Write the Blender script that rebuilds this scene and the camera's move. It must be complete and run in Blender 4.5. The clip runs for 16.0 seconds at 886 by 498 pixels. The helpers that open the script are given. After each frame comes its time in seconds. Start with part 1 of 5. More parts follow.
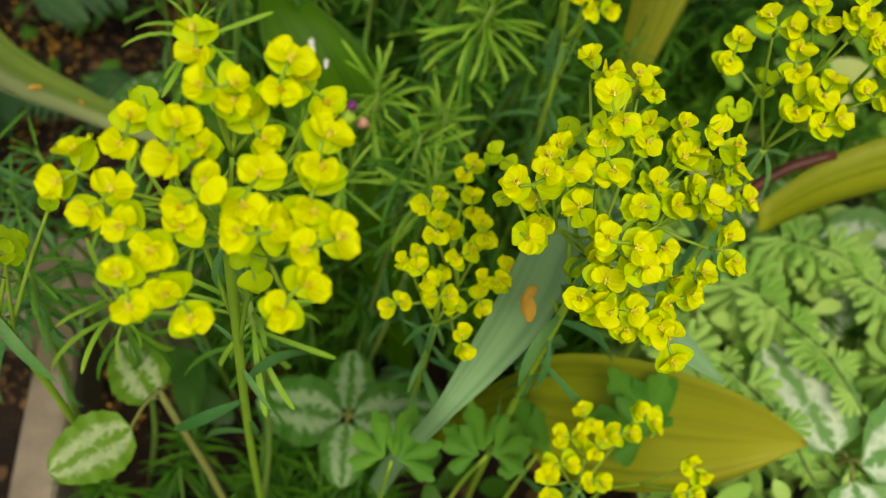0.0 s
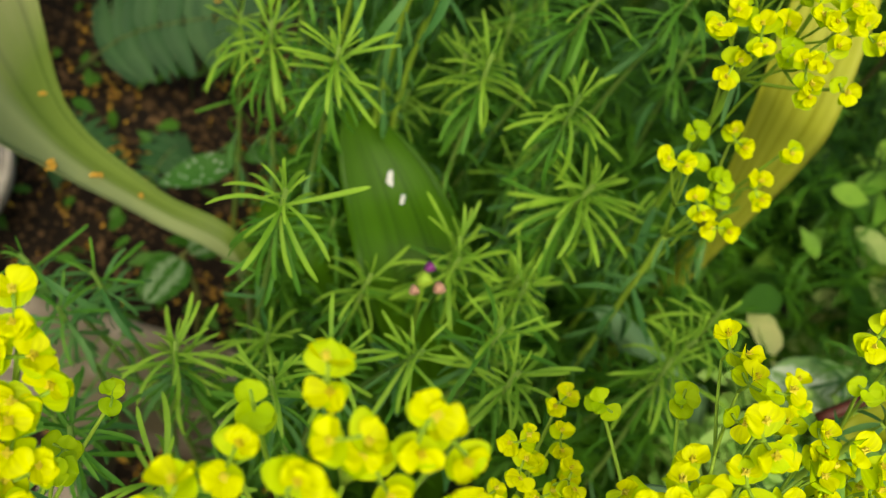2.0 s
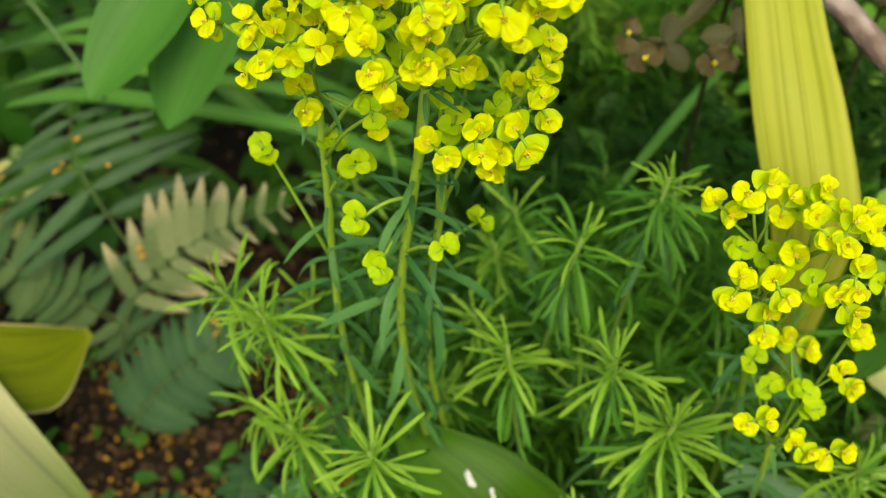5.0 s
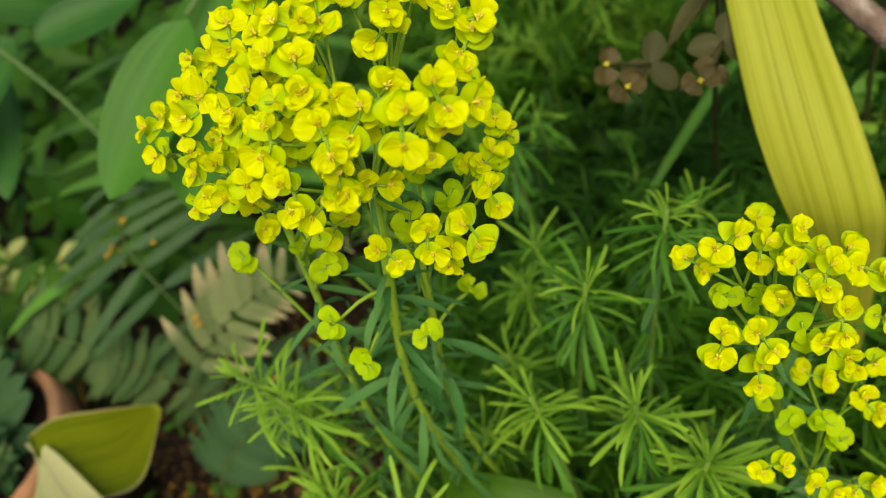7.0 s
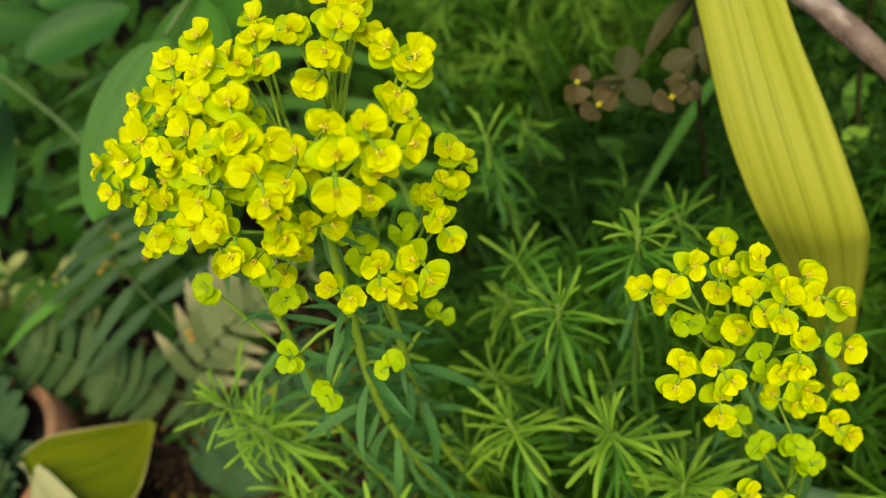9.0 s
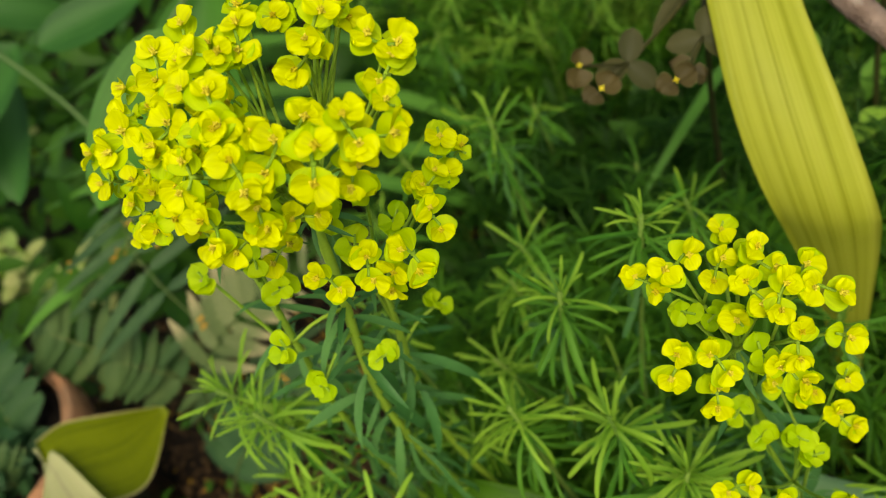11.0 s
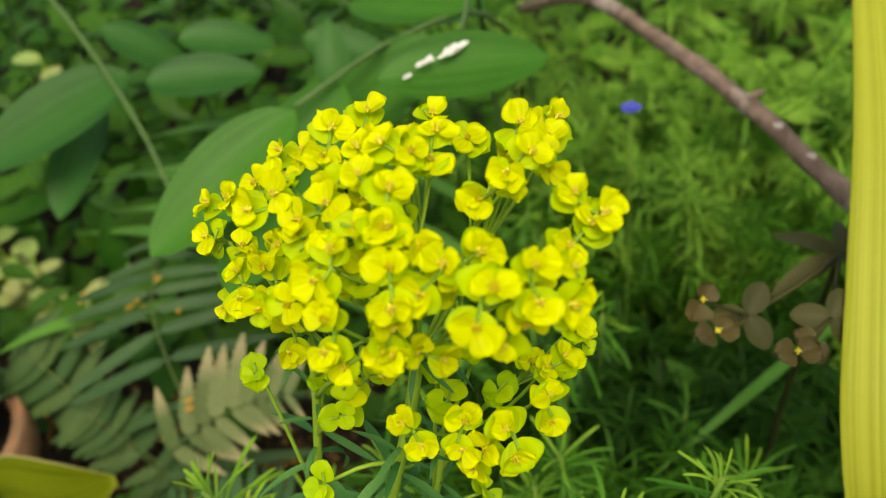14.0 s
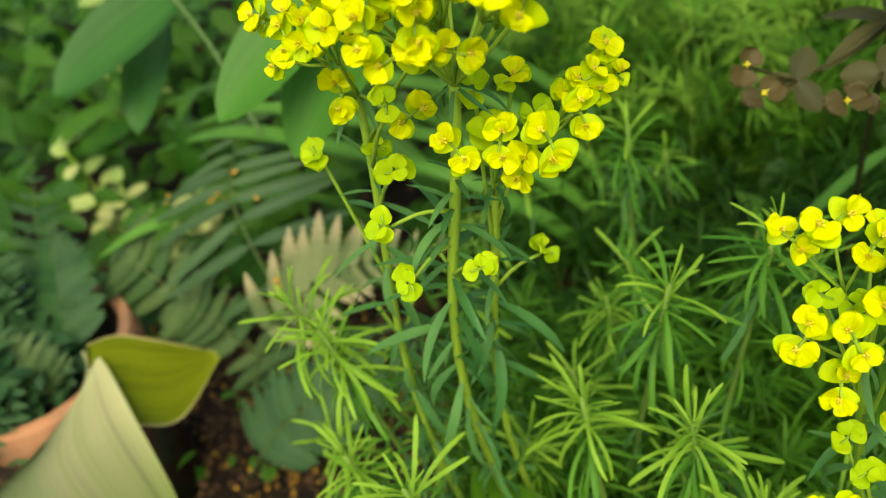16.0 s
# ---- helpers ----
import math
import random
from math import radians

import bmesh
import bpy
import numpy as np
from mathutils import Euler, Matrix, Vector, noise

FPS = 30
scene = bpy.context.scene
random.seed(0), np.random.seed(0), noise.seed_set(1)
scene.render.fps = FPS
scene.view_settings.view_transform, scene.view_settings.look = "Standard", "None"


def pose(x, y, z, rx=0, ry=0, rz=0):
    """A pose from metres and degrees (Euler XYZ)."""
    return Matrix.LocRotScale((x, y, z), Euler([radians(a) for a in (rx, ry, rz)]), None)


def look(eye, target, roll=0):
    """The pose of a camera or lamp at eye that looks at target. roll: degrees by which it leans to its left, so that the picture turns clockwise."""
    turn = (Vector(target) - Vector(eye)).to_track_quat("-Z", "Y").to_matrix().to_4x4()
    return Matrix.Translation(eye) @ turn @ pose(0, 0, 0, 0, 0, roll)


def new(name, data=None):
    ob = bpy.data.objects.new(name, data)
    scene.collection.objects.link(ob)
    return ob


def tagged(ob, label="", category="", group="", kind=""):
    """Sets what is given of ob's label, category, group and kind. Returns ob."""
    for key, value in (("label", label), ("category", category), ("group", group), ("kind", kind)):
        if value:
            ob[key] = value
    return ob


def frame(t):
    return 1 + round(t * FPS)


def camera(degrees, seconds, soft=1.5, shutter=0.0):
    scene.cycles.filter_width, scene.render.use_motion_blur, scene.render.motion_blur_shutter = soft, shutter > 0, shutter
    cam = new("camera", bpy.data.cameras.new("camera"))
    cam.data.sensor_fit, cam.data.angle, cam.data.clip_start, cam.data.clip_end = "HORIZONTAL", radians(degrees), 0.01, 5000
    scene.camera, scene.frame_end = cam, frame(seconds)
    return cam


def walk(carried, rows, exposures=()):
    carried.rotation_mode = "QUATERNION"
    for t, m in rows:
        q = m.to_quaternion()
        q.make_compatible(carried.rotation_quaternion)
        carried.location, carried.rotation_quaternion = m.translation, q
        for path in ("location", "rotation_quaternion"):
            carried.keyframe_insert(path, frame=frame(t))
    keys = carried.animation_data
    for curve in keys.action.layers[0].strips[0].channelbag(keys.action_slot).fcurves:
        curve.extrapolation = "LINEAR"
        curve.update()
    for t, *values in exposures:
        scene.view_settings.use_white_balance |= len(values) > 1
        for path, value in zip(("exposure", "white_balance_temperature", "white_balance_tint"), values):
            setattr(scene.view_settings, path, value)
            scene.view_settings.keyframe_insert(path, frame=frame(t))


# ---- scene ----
cam = camera(52.5, 16.0, soft=1.1)
PATH = [
    (0, (0.0140, -0.0007, 0.5083), (0.1438, 0.5568, -0.3116), 15.50),
    (0.5, (0.0088, 0.0039, 0.5121), (0.1351, 0.5679, -0.3040), 17.15),
    (1, (0.0047, 0.0092, 0.5174), (0.1318, 0.5792, -0.2944), 18.08),
    (1.5, (-0.0051, 0.0298, 0.5172), (0.1181, 0.6066, -0.2904), 19.58),
    (2, (-0.0146, 0.0569, 0.5162), (0.0972, 0.6400, -0.2884), 21.76),
    (2.5, (-0.0272, 0.0826, 0.5174), (0.0723, 0.6796, -0.2787), 22.20),
    (3, (-0.0313, 0.1037, 0.5221), (0.0583, 0.7321, -0.2506), 19.73),
    (3.5, (-0.0355, 0.1234, 0.5368), (0.0623, 0.7677, -0.2217), 14.22),
    (4, (-0.0260, 0.1335, 0.5545), (0.0781, 0.7766, -0.2042), 5.86),
    (4.2, (-0.0222, 0.1377, 0.5555), (0.0790, 0.7769, -0.2069), 2.00),
    (6.3, (0.0226, 0.1528, 0.5710), (-0.0082, 0.7929, -0.1967), -25.48),
    (6.5, (0.0262, 0.1550, 0.5709), (-0.0106, 0.7973, -0.1946), -26.28),
    (7, (0.0350, 0.1592, 0.5705), (-0.0126, 0.8047, -0.1917), -27.73),
    (7.5, (0.0464, 0.1620, 0.5697), (-0.0139, 0.8029, -0.1955), -29.38),
    (8, (0.0491, 0.1645, 0.5687), (-0.0171, 0.8069, -0.1948), -29.98),
    (8.5, (0.0536, 0.1635, 0.5688), (-0.0176, 0.8077, -0.1928), -30.41),
    (8.7, (0.0527, 0.1627, 0.5697), (-0.0131, 0.8101, -0.1896), -29.94),
    (11, (0.0609, 0.1637, 0.5649), (-0.0374, 0.8053, -0.1958), -32.45),
    (11.5, (0.0554, 0.1696, 0.5543), (-0.0639, 0.8355, -0.1821), -32.21),
    (12, (0.0391, 0.1733, 0.5575), (-0.0611, 0.8487, -0.1730), -25.75),
    (12.5, (0.0241, 0.1823, 0.5558), (-0.0472, 0.8759, -0.1610), -18.29),
    (13, (0.0245, 0.1870, 0.5600), (-0.0276, 0.9209, -0.1172), -12.16),
    (13.5, (0.0251, 0.1860, 0.5594), (-0.0189, 0.9452, -0.0900), -9.10),
    (14, (0.0303, 0.1838, 0.5555), (-0.0140, 0.9508, -0.0846), -7.64),
    (14.5, (0.0320, 0.1767, 0.5440), (-0.0251, 0.9327, -0.1081), -9.41),
    (15, (0.0276, 0.1647, 0.5404), (-0.0579, 0.9102, -0.1206), -14.59),
    (15.5, (0.0330, 0.1564, 0.5344), (-0.0859, 0.8945, -0.1299), -17.77),
    (16, (0.0341, 0.1424, 0.5267), (-0.1107, 0.8684, -0.1456), -18.95),
]
walk(cam, [(t, look(eye, target, roll)) for t, eye, target, roll in PATH], [(0.0, 0.50, 8000, 1), (1.5, 0.58, 8000, 1), (2.5, 1.06, 7700, 0), (3.2, 1.25, 7600, 0), (4.2, 1.12, 7600, 0), (6.5, 0.70, 8000, 1), (12.0, 0.66, 8000, 1), (13.5, 0.78, 8000, 1), (14.5, 0.74, 8000, 1), (16.0, 1.10, 7800, 0)])
cam.data.dof.use_dof = True
cam.data.dof.focus_distance = 0.210
cam.data.dof.aperture_fstop = 15.0

# ---- world, light ----
world = bpy.data.worlds.new("overcast_sky")
scene.world = world
world.use_nodes = True
wn = world.node_tree.nodes
sky = wn.new("ShaderNodeTexSky")
sky.sky_type = "NISHITA"
sky.sun_disc = False
sky.sun_elevation = radians(58)
sky.sun_rotation = radians(200)
sky.dust_density = 4.0
wn["Background"].inputs["Strength"].default_value = 0.13
world.node_tree.links.new(sky.outputs["Color"], wn["Background"].inputs["Color"])
sun_data = bpy.data.lights.new("sun", "SUN")
sun_data.energy = 1.5
sun_data.angle = radians(25)
sun_data.color = (1.0, 0.96, 0.88)
sun = new("sun", sun_data)
sun.matrix_world = look((0.25, -0.75, 1.3), (0, 0, 0))

V = Vector
GROUND = -0.02


# ---- materials ----
def node_mat(name):
    m = bpy.data.materials.new(name)
    m.use_nodes = True
    nt = m.node_tree
    return m, nt, nt.nodes["Principled BSDF"], nt.nodes["Material Output"]


def link(nt, a, b):
    nt.links.new(a, b)


def noise_node(nt, scale, detail=3.0, coord="Object"):
    tc = nt.nodes.new("ShaderNodeTexCoord")
    nz = nt.nodes.new("ShaderNodeTexNoise")
    nz.inputs["Scale"].default_value = scale
    nz.inputs["Detail"].default_value = detail
    link(nt, tc.outputs[coord], nz.inputs["Vector"])
    return nz.outputs["Fac"]


def ramp(nt, fac, stops):
    r = nt.nodes.new("ShaderNodeValToRGB")
    el = r.color_ramp.elements
    while len(el) < len(stops):
        el.new(0.5)
    for e, (p, c) in zip(el, stops):
        e.position, e.color = p, (*c, 1)
    link(nt, fac, r.inputs["Fac"])
    return r.outputs["Color"]


def mix(nt, fac, a, b, mode="MIX"):
    n = nt.nodes.new("ShaderNodeMix")
    n.data_type, n.blend_type = "RGBA", mode
    for v, k in ((fac, 0), (a, 6), (b, 7)):
        if isinstance(v, (int, float)):
            n.inputs[k].default_value = v
        elif isinstance(v, tuple):
            n.inputs[k].default_value = (*v, 1)
        else:
            link(nt, v, n.inputs[k])
    return n.outputs[2]


def calc(nt, op, a, b=0.0):
    n = nt.nodes.new("ShaderNodeMath")
    n.operation = op
    for v, k in ((a, 0), (b, 1)):
        if isinstance(v, (int, float)):
            n.inputs[k].default_value = v
        else:
            link(nt, v, n.inputs[k])
    return n.outputs[0]


def bump(nt, bsdf, height, strength, distance=0.0004):
    b = nt.nodes.new("ShaderNodeBump")
    b.inputs["Strength"].default_value = strength
    b.inputs["Distance"].default_value = distance
    link(nt, height, b.inputs["Height"])
    link(nt, b.outputs["Normal"], bsdf.inputs["Normal"])


def uv_axes(nt):
    uv = nt.nodes.new("ShaderNodeUVMap")
    sep = nt.nodes.new("ShaderNodeSeparateXYZ")
    link(nt, uv.outputs["UV"], sep.inputs["Vector"])
    return sep.outputs["X"], sep.outputs["Y"]


def leaf_mat(name, dark, light, rough=0.45, through_light=0.3, scale=90.0, island=False, tip=None, veins=0.0, blotch=None, edge=None, dots=None, mottle=0.35, half=None, tip_at=(0.52, 0.82)):
    """A thin leaf: colour varied leaf by leaf and by a fine mottle, a soft sheen, and light coming through."""
    m, nt, b, out = node_mat(name)
    if island:
        rnd = nt.nodes.new("ShaderNodeNewGeometry").outputs["Random Per Island"]
    else:
        rnd = nt.nodes.new("ShaderNodeObjectInfo").outputs["Random"]
    f1 = noise_node(nt, scale)
    f2 = noise_node(nt, scale * 9, 2.0)
    t = calc(nt, "ADD", calc(nt, "MULTIPLY", rnd, 0.55), calc(nt, "MULTIPLY", f1, 0.45))
    col = ramp(nt, t, [(0.15, dark), (0.85, light)])
    col = mix(nt, calc(nt, "MULTIPLY", f2, mottle), col, tuple(0.55 * c for c in dark))
    u, v = uv_axes(nt)
    if tip:
        col = mix(nt, ramp(nt, v, [(tip_at[0], (0, 0, 0)), (tip_at[1], (0.8, 0.8, 0.8))]), col, tip)
    off = calc(nt, "ABSOLUTE", calc(nt, "SUBTRACT", u, 0.5))
    if veins:
        uvn = nt.nodes.new("ShaderNodeUVMap")
        facs = []
        for across, along in ((veins, 0.5), (veins * 4.5, 0.9)):
            mp = nt.nodes.new("ShaderNodeMapping")
            mp.inputs["Scale"].default_value = (across, along, 1)
            nz = nt.nodes.new("ShaderNodeTexNoise")
            nz.inputs["Scale"].default_value = 1.0
            nz.inputs["Detail"].default_value = 2.0
            link(nt, uvn.outputs["UV"], mp.inputs["Vector"])
            link(nt, mp.outputs["Vector"], nz.inputs["Vector"])
            facs.append(nz.outputs["Fac"])
        streak = calc(nt, "ADD", calc(nt, "MULTIPLY", facs[0], 0.6), calc(nt, "MULTIPLY", facs[1], 0.4))
        col = mix(nt, ramp(nt, streak, [(0.36, (0, 0, 0)), (0.66, (0.75, 0.75, 0.75))]), col, light)
        col = mix(nt, ramp(nt, streak, [(0.30, (0.6, 0.6, 0.6)), (0.48, (0, 0, 0))]), col, tuple(0.6 * c for c in dark))
        bump(nt, b, streak, 0.5, 0.0008)
    else:
        bump(nt, b, f2, 0.25)
    if blotch:
        band = ramp(nt, calc(nt, "ADD", off, calc(nt, "MULTIPLY", calc(nt, "SUBTRACT", noise_node(nt, 240, 4), 0.5), 0.36)), [(0.06, (0, 0, 0)), (0.14, (1, 1, 1)), (0.20, (1, 1, 1)), (0.32, (0, 0, 0))])
        col = mix(nt, calc(nt, "MULTIPLY", band, 0.5), col, blotch)
    # paler half blade: partly leaf colour, partly light on the fold painted in
    if half:
        col = mix(nt, ramp(nt, calc(nt, "ADD", u, calc(nt, "MULTIPLY", calc(nt, "SUBTRACT", f1, 0.5), 0.12)), [(0.36, (0.85, 0.85, 0.85)), (0.52, (0, 0, 0))]), col, half)
    if dots:
        vor = nt.nodes.new("ShaderNodeTexVoronoi")
        vor.inputs["Scale"].default_value = 260
        link(nt, nt.nodes.new("ShaderNodeTexCoord").outputs["Object"], vor.inputs["Vector"])
        col = mix(nt, ramp(nt, vor.outputs["Distance"], [(0.20, (0.8, 0.8, 0.8)), (0.28, (0, 0, 0))]), col, dots)
    if edge:
        col = mix(nt, ramp(nt, off, [(0.465, (0, 0, 0)), (0.495, (1, 1, 1))]), col, edge)
    link(nt, col, b.inputs["Base Color"])
    b.inputs["Roughness"].default_value = rough
    b.inputs["Specular IOR Level"].default_value = 0.13
    tr = nt.nodes.new("ShaderNodeBsdfTranslucent")
    link(nt, col, tr.inputs["Color"])
    mx = nt.nodes.new("ShaderNodeMixShader")
    mx.inputs["Fac"].default_value = through_light
    link(nt, b.outputs["BSDF"], mx.inputs[1])
    link(nt, tr.outputs["BSDF"], mx.inputs[2])
    link(nt, mx.outputs["Shader"], out.inputs["Surface"])
    return m


def solid_mat(name, dark, light, rough=0.8, scale=60.0, relief=0.5, distance=0.001, third=None):
    m, nt, b, out = node_mat(name)
    f1, f2 = noise_node(nt, scale, 4), noise_node(nt, scale * 8, 4)
    col = ramp(nt, f1, [(0.3, dark), (0.7, light)])
    col = mix(nt, calc(nt, "MULTIPLY", f2, 0.5), col, tuple(0.5 * c for c in dark))
    if third:
        col = mix(nt, ramp(nt, noise_node(nt, scale * 0.35, 3), [(0.52, (0, 0, 0)), (0.6, (1, 1, 1))]), col, third)
    link(nt, col, b.inputs["Base Color"])
    b.inputs["Roughness"].default_value = rough
    b.inputs["Specular IOR Level"].default_value = 0.2
    bump(nt, b, f2, relief, distance)
    return m


UPPER = leaf_mat("bract_yellow", (0.49, 0.53, 0.008), (0.71, 0.745, 0.014), 0.6, 0.36, 160, veins=2.2, tip=(0.66, 0.71, 0.012), mottle=0.10)
LOWER = leaf_mat("bract_lime", (0.34, 0.49, 0.008), (0.54, 0.67, 0.014), 0.6, 0.36, 160, veins=2.2, tip=(0.42, 0.60, 0.012), mottle=0.10, edge=(0.28, 0.48, 0.010))
LIME = leaf_mat("bract_young", (0.27, 0.45, 0.008), (0.46, 0.61, 0.015), 0.6, 0.34, 160, mottle=0.12)
CYATH = leaf_mat("cyathium_gold", (0.60, 0.50, 0.012), (0.86, 0.76, 0.09), 0.5, 0.15, 1500)
STALK = leaf_mat("stalk_green", (0.19, 0.35, 0.03), (0.33, 0.48, 0.055), 0.45, 0.1, 120)
STEM = leaf_mat("stem_green", (0.10, 0.20, 0.03), (0.20, 0.31, 0.06), 0.5, 0.05, 120)
YOUNG = leaf_mat("needle_leaf_young", (0.11, 0.27, 0.018), (0.27, 0.46, 0.05), 0.45, 0.35, 120, tip=(0.24, 0.42, 0.04))
MIDDLE = leaf_mat("needle_leaf", (0.0425, 0.1615, 0.0153), (0.119, 0.2975, 0.02975), 0.45, 0.35, 120)
BLUISH = leaf_mat("needle_leaf_bluish", (0.035, 0.135, 0.032), (0.105, 0.245, 0.065), 0.4, 0.25, 120)
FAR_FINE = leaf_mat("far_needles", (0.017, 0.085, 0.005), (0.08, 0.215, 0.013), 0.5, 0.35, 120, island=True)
# far needles twice more: shade put into the first colour, light into the second
FAR_SHADED = leaf_mat("far_needles_shaded", (0.008, 0.04, 0.0035), (0.034, 0.105, 0.008), 0.5, 0.35, 120, island=True)
FAR_LIT = leaf_mat("far_needles_lit", (0.062, 0.2, 0.015), (0.27, 0.46, 0.06), 0.5, 0.35, 120, island=True)
FAR_BROAD = leaf_mat("far_leaves", (0.014, 0.066, 0.006), (0.062, 0.165, 0.016), 0.4, 0.3, 60, island=True)
TULIP_DARK = leaf_mat("tulip_leaf_green", (0.022, 0.08, 0.002), (0.052, 0.14, 0.004), 0.42, 0.25, 30, veins=7.0, mottle=0.2)
# half holds leaf colour and the light that one side of the fold catches
TULIP_PALE = leaf_mat("tulip_leaf_pale", (0.06, 0.12, 0.013), (0.155, 0.225, 0.04), 0.38, 0.3, 22, veins=5.0, tip=(0.60, 0.55, 0.32), half=(0.27, 0.32, 0.14), mottle=0.25, tip_at=(0.58, 0.74))
TULIP_OLIVE = leaf_mat("tulip_leaf_olive", (0.10, 0.14, 0.005), (0.20, 0.245, 0.009), 0.4, 0.35, 26, veins=5.0, edge=(0.52, 0.46, 0.20))
TULIP_YELLOW = leaf_mat("tulip_leaf_yellow", (0.31, 0.345, 0.022), (0.47, 0.49, 0.072), 0.42, 0.35, 22, veins=9.0, mottle=0.25)
TULIP_FADED = leaf_mat("tulip_leaf_faded", (0.15, 0.19, 0.008), (0.29, 0.33, 0.016), 0.4, 0.35, 26, veins=5.0, tip=(0.36, 0.34, 0.03))
NETTLE_STEM = leaf_mat("nettle_stem", (0.10, 0.12, 0.03), (0.20, 0.21, 0.06), 0.6, 0.05, 120)
GLAUCOUS = leaf_mat("tulip_leaf_glaucous", (0.12, 0.235, 0.10), (0.19, 0.34, 0.16), 0.42, 0.2, 30, veins=3.0, mottle=0.15)
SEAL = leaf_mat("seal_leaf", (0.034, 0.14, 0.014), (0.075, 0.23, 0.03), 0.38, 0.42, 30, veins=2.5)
# the seal leaf again, with shade put into its colour for the stems behind
SEAL_SHADED = leaf_mat("seal_leaf_shaded", (0.0192, 0.09, 0.0168), (0.048, 0.15, 0.0288), 0.42, 0.3, 30, veins=2.5)
SEAL_STEM = leaf_mat("arching_stem_green", (0.05, 0.11, 0.03), (0.10, 0.17, 0.055), 0.5, 0.05, 120)
STRAP = leaf_mat("strap_leaf", (0.042, 0.145, 0.018), (0.10, 0.25, 0.036), 0.4, 0.25, 40, veins=3.0)
SILVER = leaf_mat("nettle_leaf", (0.0196, 0.091, 0.007), (0.049, 0.154, 0.014), 0.42, 0.25, 90, blotch=(0.30, 0.40, 0.24))
SILVER_PALE = leaf_mat("pale_nettle_leaf", (0.07, 0.17, 0.012), (0.13, 0.26, 0.022), 0.42, 0.3, 90, blotch=(0.50, 0.56, 0.36))
SILVER_WHITE = leaf_mat("silver_nettle_leaf", (0.10, 0.25, 0.06), (0.20, 0.36, 0.12), 0.42, 0.25, 90, blotch=(0.85, 0.90, 0.80))
SPOTTED = leaf_mat("spotted_leaf", (0.024, 0.105, 0.012), (0.058, 0.175, 0.024), 0.4, 0.25, 90, dots=(0.42, 0.46, 0.38))
RACHIS = leaf_mat("fern_rachis", (0.06, 0.10, 0.03), (0.12, 0.16, 0.05), 0.5, 0.1, 90)
FERN_DARK = leaf_mat("fern_dark", (0.018, 0.066, 0.019), (0.044, 0.112, 0.033), 0.5, 0.2, 90)
FERN_STUFF = leaf_mat("fern_filling", (0.014, 0.05, 0.018), (0.045, 0.11, 0.035), 0.5, 0.2, 90, island=True)
FERN_LANCE = leaf_mat("fern_lance", (0.027, 0.07, 0.026), (0.066, 0.125, 0.048), 0.45, 0.2, 90)
FERN_PALE = leaf_mat("fern_fading", (0.075, 0.12, 0.038), (0.20, 0.235, 0.10), 0.55, 0.3, 300, tip=(0.37, 0.32, 0.18))
FERN_MID = leaf_mat("fern_green", (0.034, 0.085, 0.026), (0.088, 0.140, 0.045), 0.5, 0.25, 70)
FRESH = leaf_mat("fresh_foliage", (0.18, 0.4, 0.06), (0.4, 0.6, 0.16), 0.45, 0.35, 90)
FRESH_FINE = leaf_mat("fresh_fine_foliage", (0.22, 0.44, 0.06), (0.48, 0.66, 0.2), 0.45, 0.35, 90, island=True)
CUT = leaf_mat("cut_leaf_green", (0.05, 0.18, 0.015), (0.12, 0.30, 0.03), 0.45, 0.35, 90)
FRESH_LOW = leaf_mat("seedling_leaf", (0.03, 0.12, 0.012), (0.10, 0.26, 0.03), 0.45, 0.3, 90, island=True)
MAROON = leaf_mat("maroon_bract", (0.052, 0.042, 0.015), (0.105, 0.080, 0.028), 0.45, 0.35, 120, edge=(0.12, 0.12, 0.045))
MAROON_LEAF = leaf_mat("maroon_green_leaf", (0.045, 0.050, 0.018), (0.095, 0.090, 0.032), 0.45, 0.35, 120)
CREAM_LEAF = leaf_mat("cream_green_leaf", (0.20, 0.34, 0.08), (0.60, 0.60, 0.25), 0.45, 0.3, 90)
PETAL = leaf_mat("fallen_petal", (0.30, 0.15, 0.02), (0.66, 0.40, 0.06), 0.6, 0.2, 200, island=True)
LITTER = leaf_mat("dry_leaf_bits", (0.042, 0.024, 0.012), (0.155, 0.09, 0.04), 0.8, 0.05, 150, island=True)
SOIL = solid_mat("soil", (0.01, 0.0065, 0.004), (0.03, 0.019, 0.011), 0.95, 45, 1.0, 0.004)
# the browner patches stand in for fern shadow on the rim
TERRACOTTA = solid_mat("terracotta", (0.26, 0.115, 0.055), (0.52, 0.26, 0.135), 0.85, 40, 0.4, 0.001, third=(0.2, 0.125, 0.075))
# pot wall clay, darkened in colour for the shade below the rim
SHADED_CLAY = solid_mat("shaded_clay", (0.05, 0.03, 0.018), (0.14, 0.07, 0.04), 0.95, 45, 0.6, 0.001, third=(0.06, 0.07, 0.035))
GREY_POT = solid_mat("limed_clay", (0.2, 0.18, 0.15), (0.38, 0.35, 0.3), 0.9, 50, 0.5, 0.001, third=(0.2, 0.09, 0.05))
WOOD = solid_mat("weathered_board", (0.15, 0.12, 0.09), (0.31, 0.265, 0.205), 0.85, 30, 0.6, 0.001, third=(0.1, 0.085, 0.05))
BARK = solid_mat("bark", (0.13, 0.085, 0.065), (0.3, 0.22, 0.18), 0.8, 90, 1.0, 0.0015, third=(0.34, 0.28, 0.25))
SCAR = solid_mat("pale_scar", (0.40, 0.34, 0.30), (0.62, 0.56, 0.52), 0.8, 200, 0.5)
REDSTEM = solid_mat("red_stalk", (0.045, 0.012, 0.008), (0.11, 0.028, 0.014), 0.4, 90, 0.3)
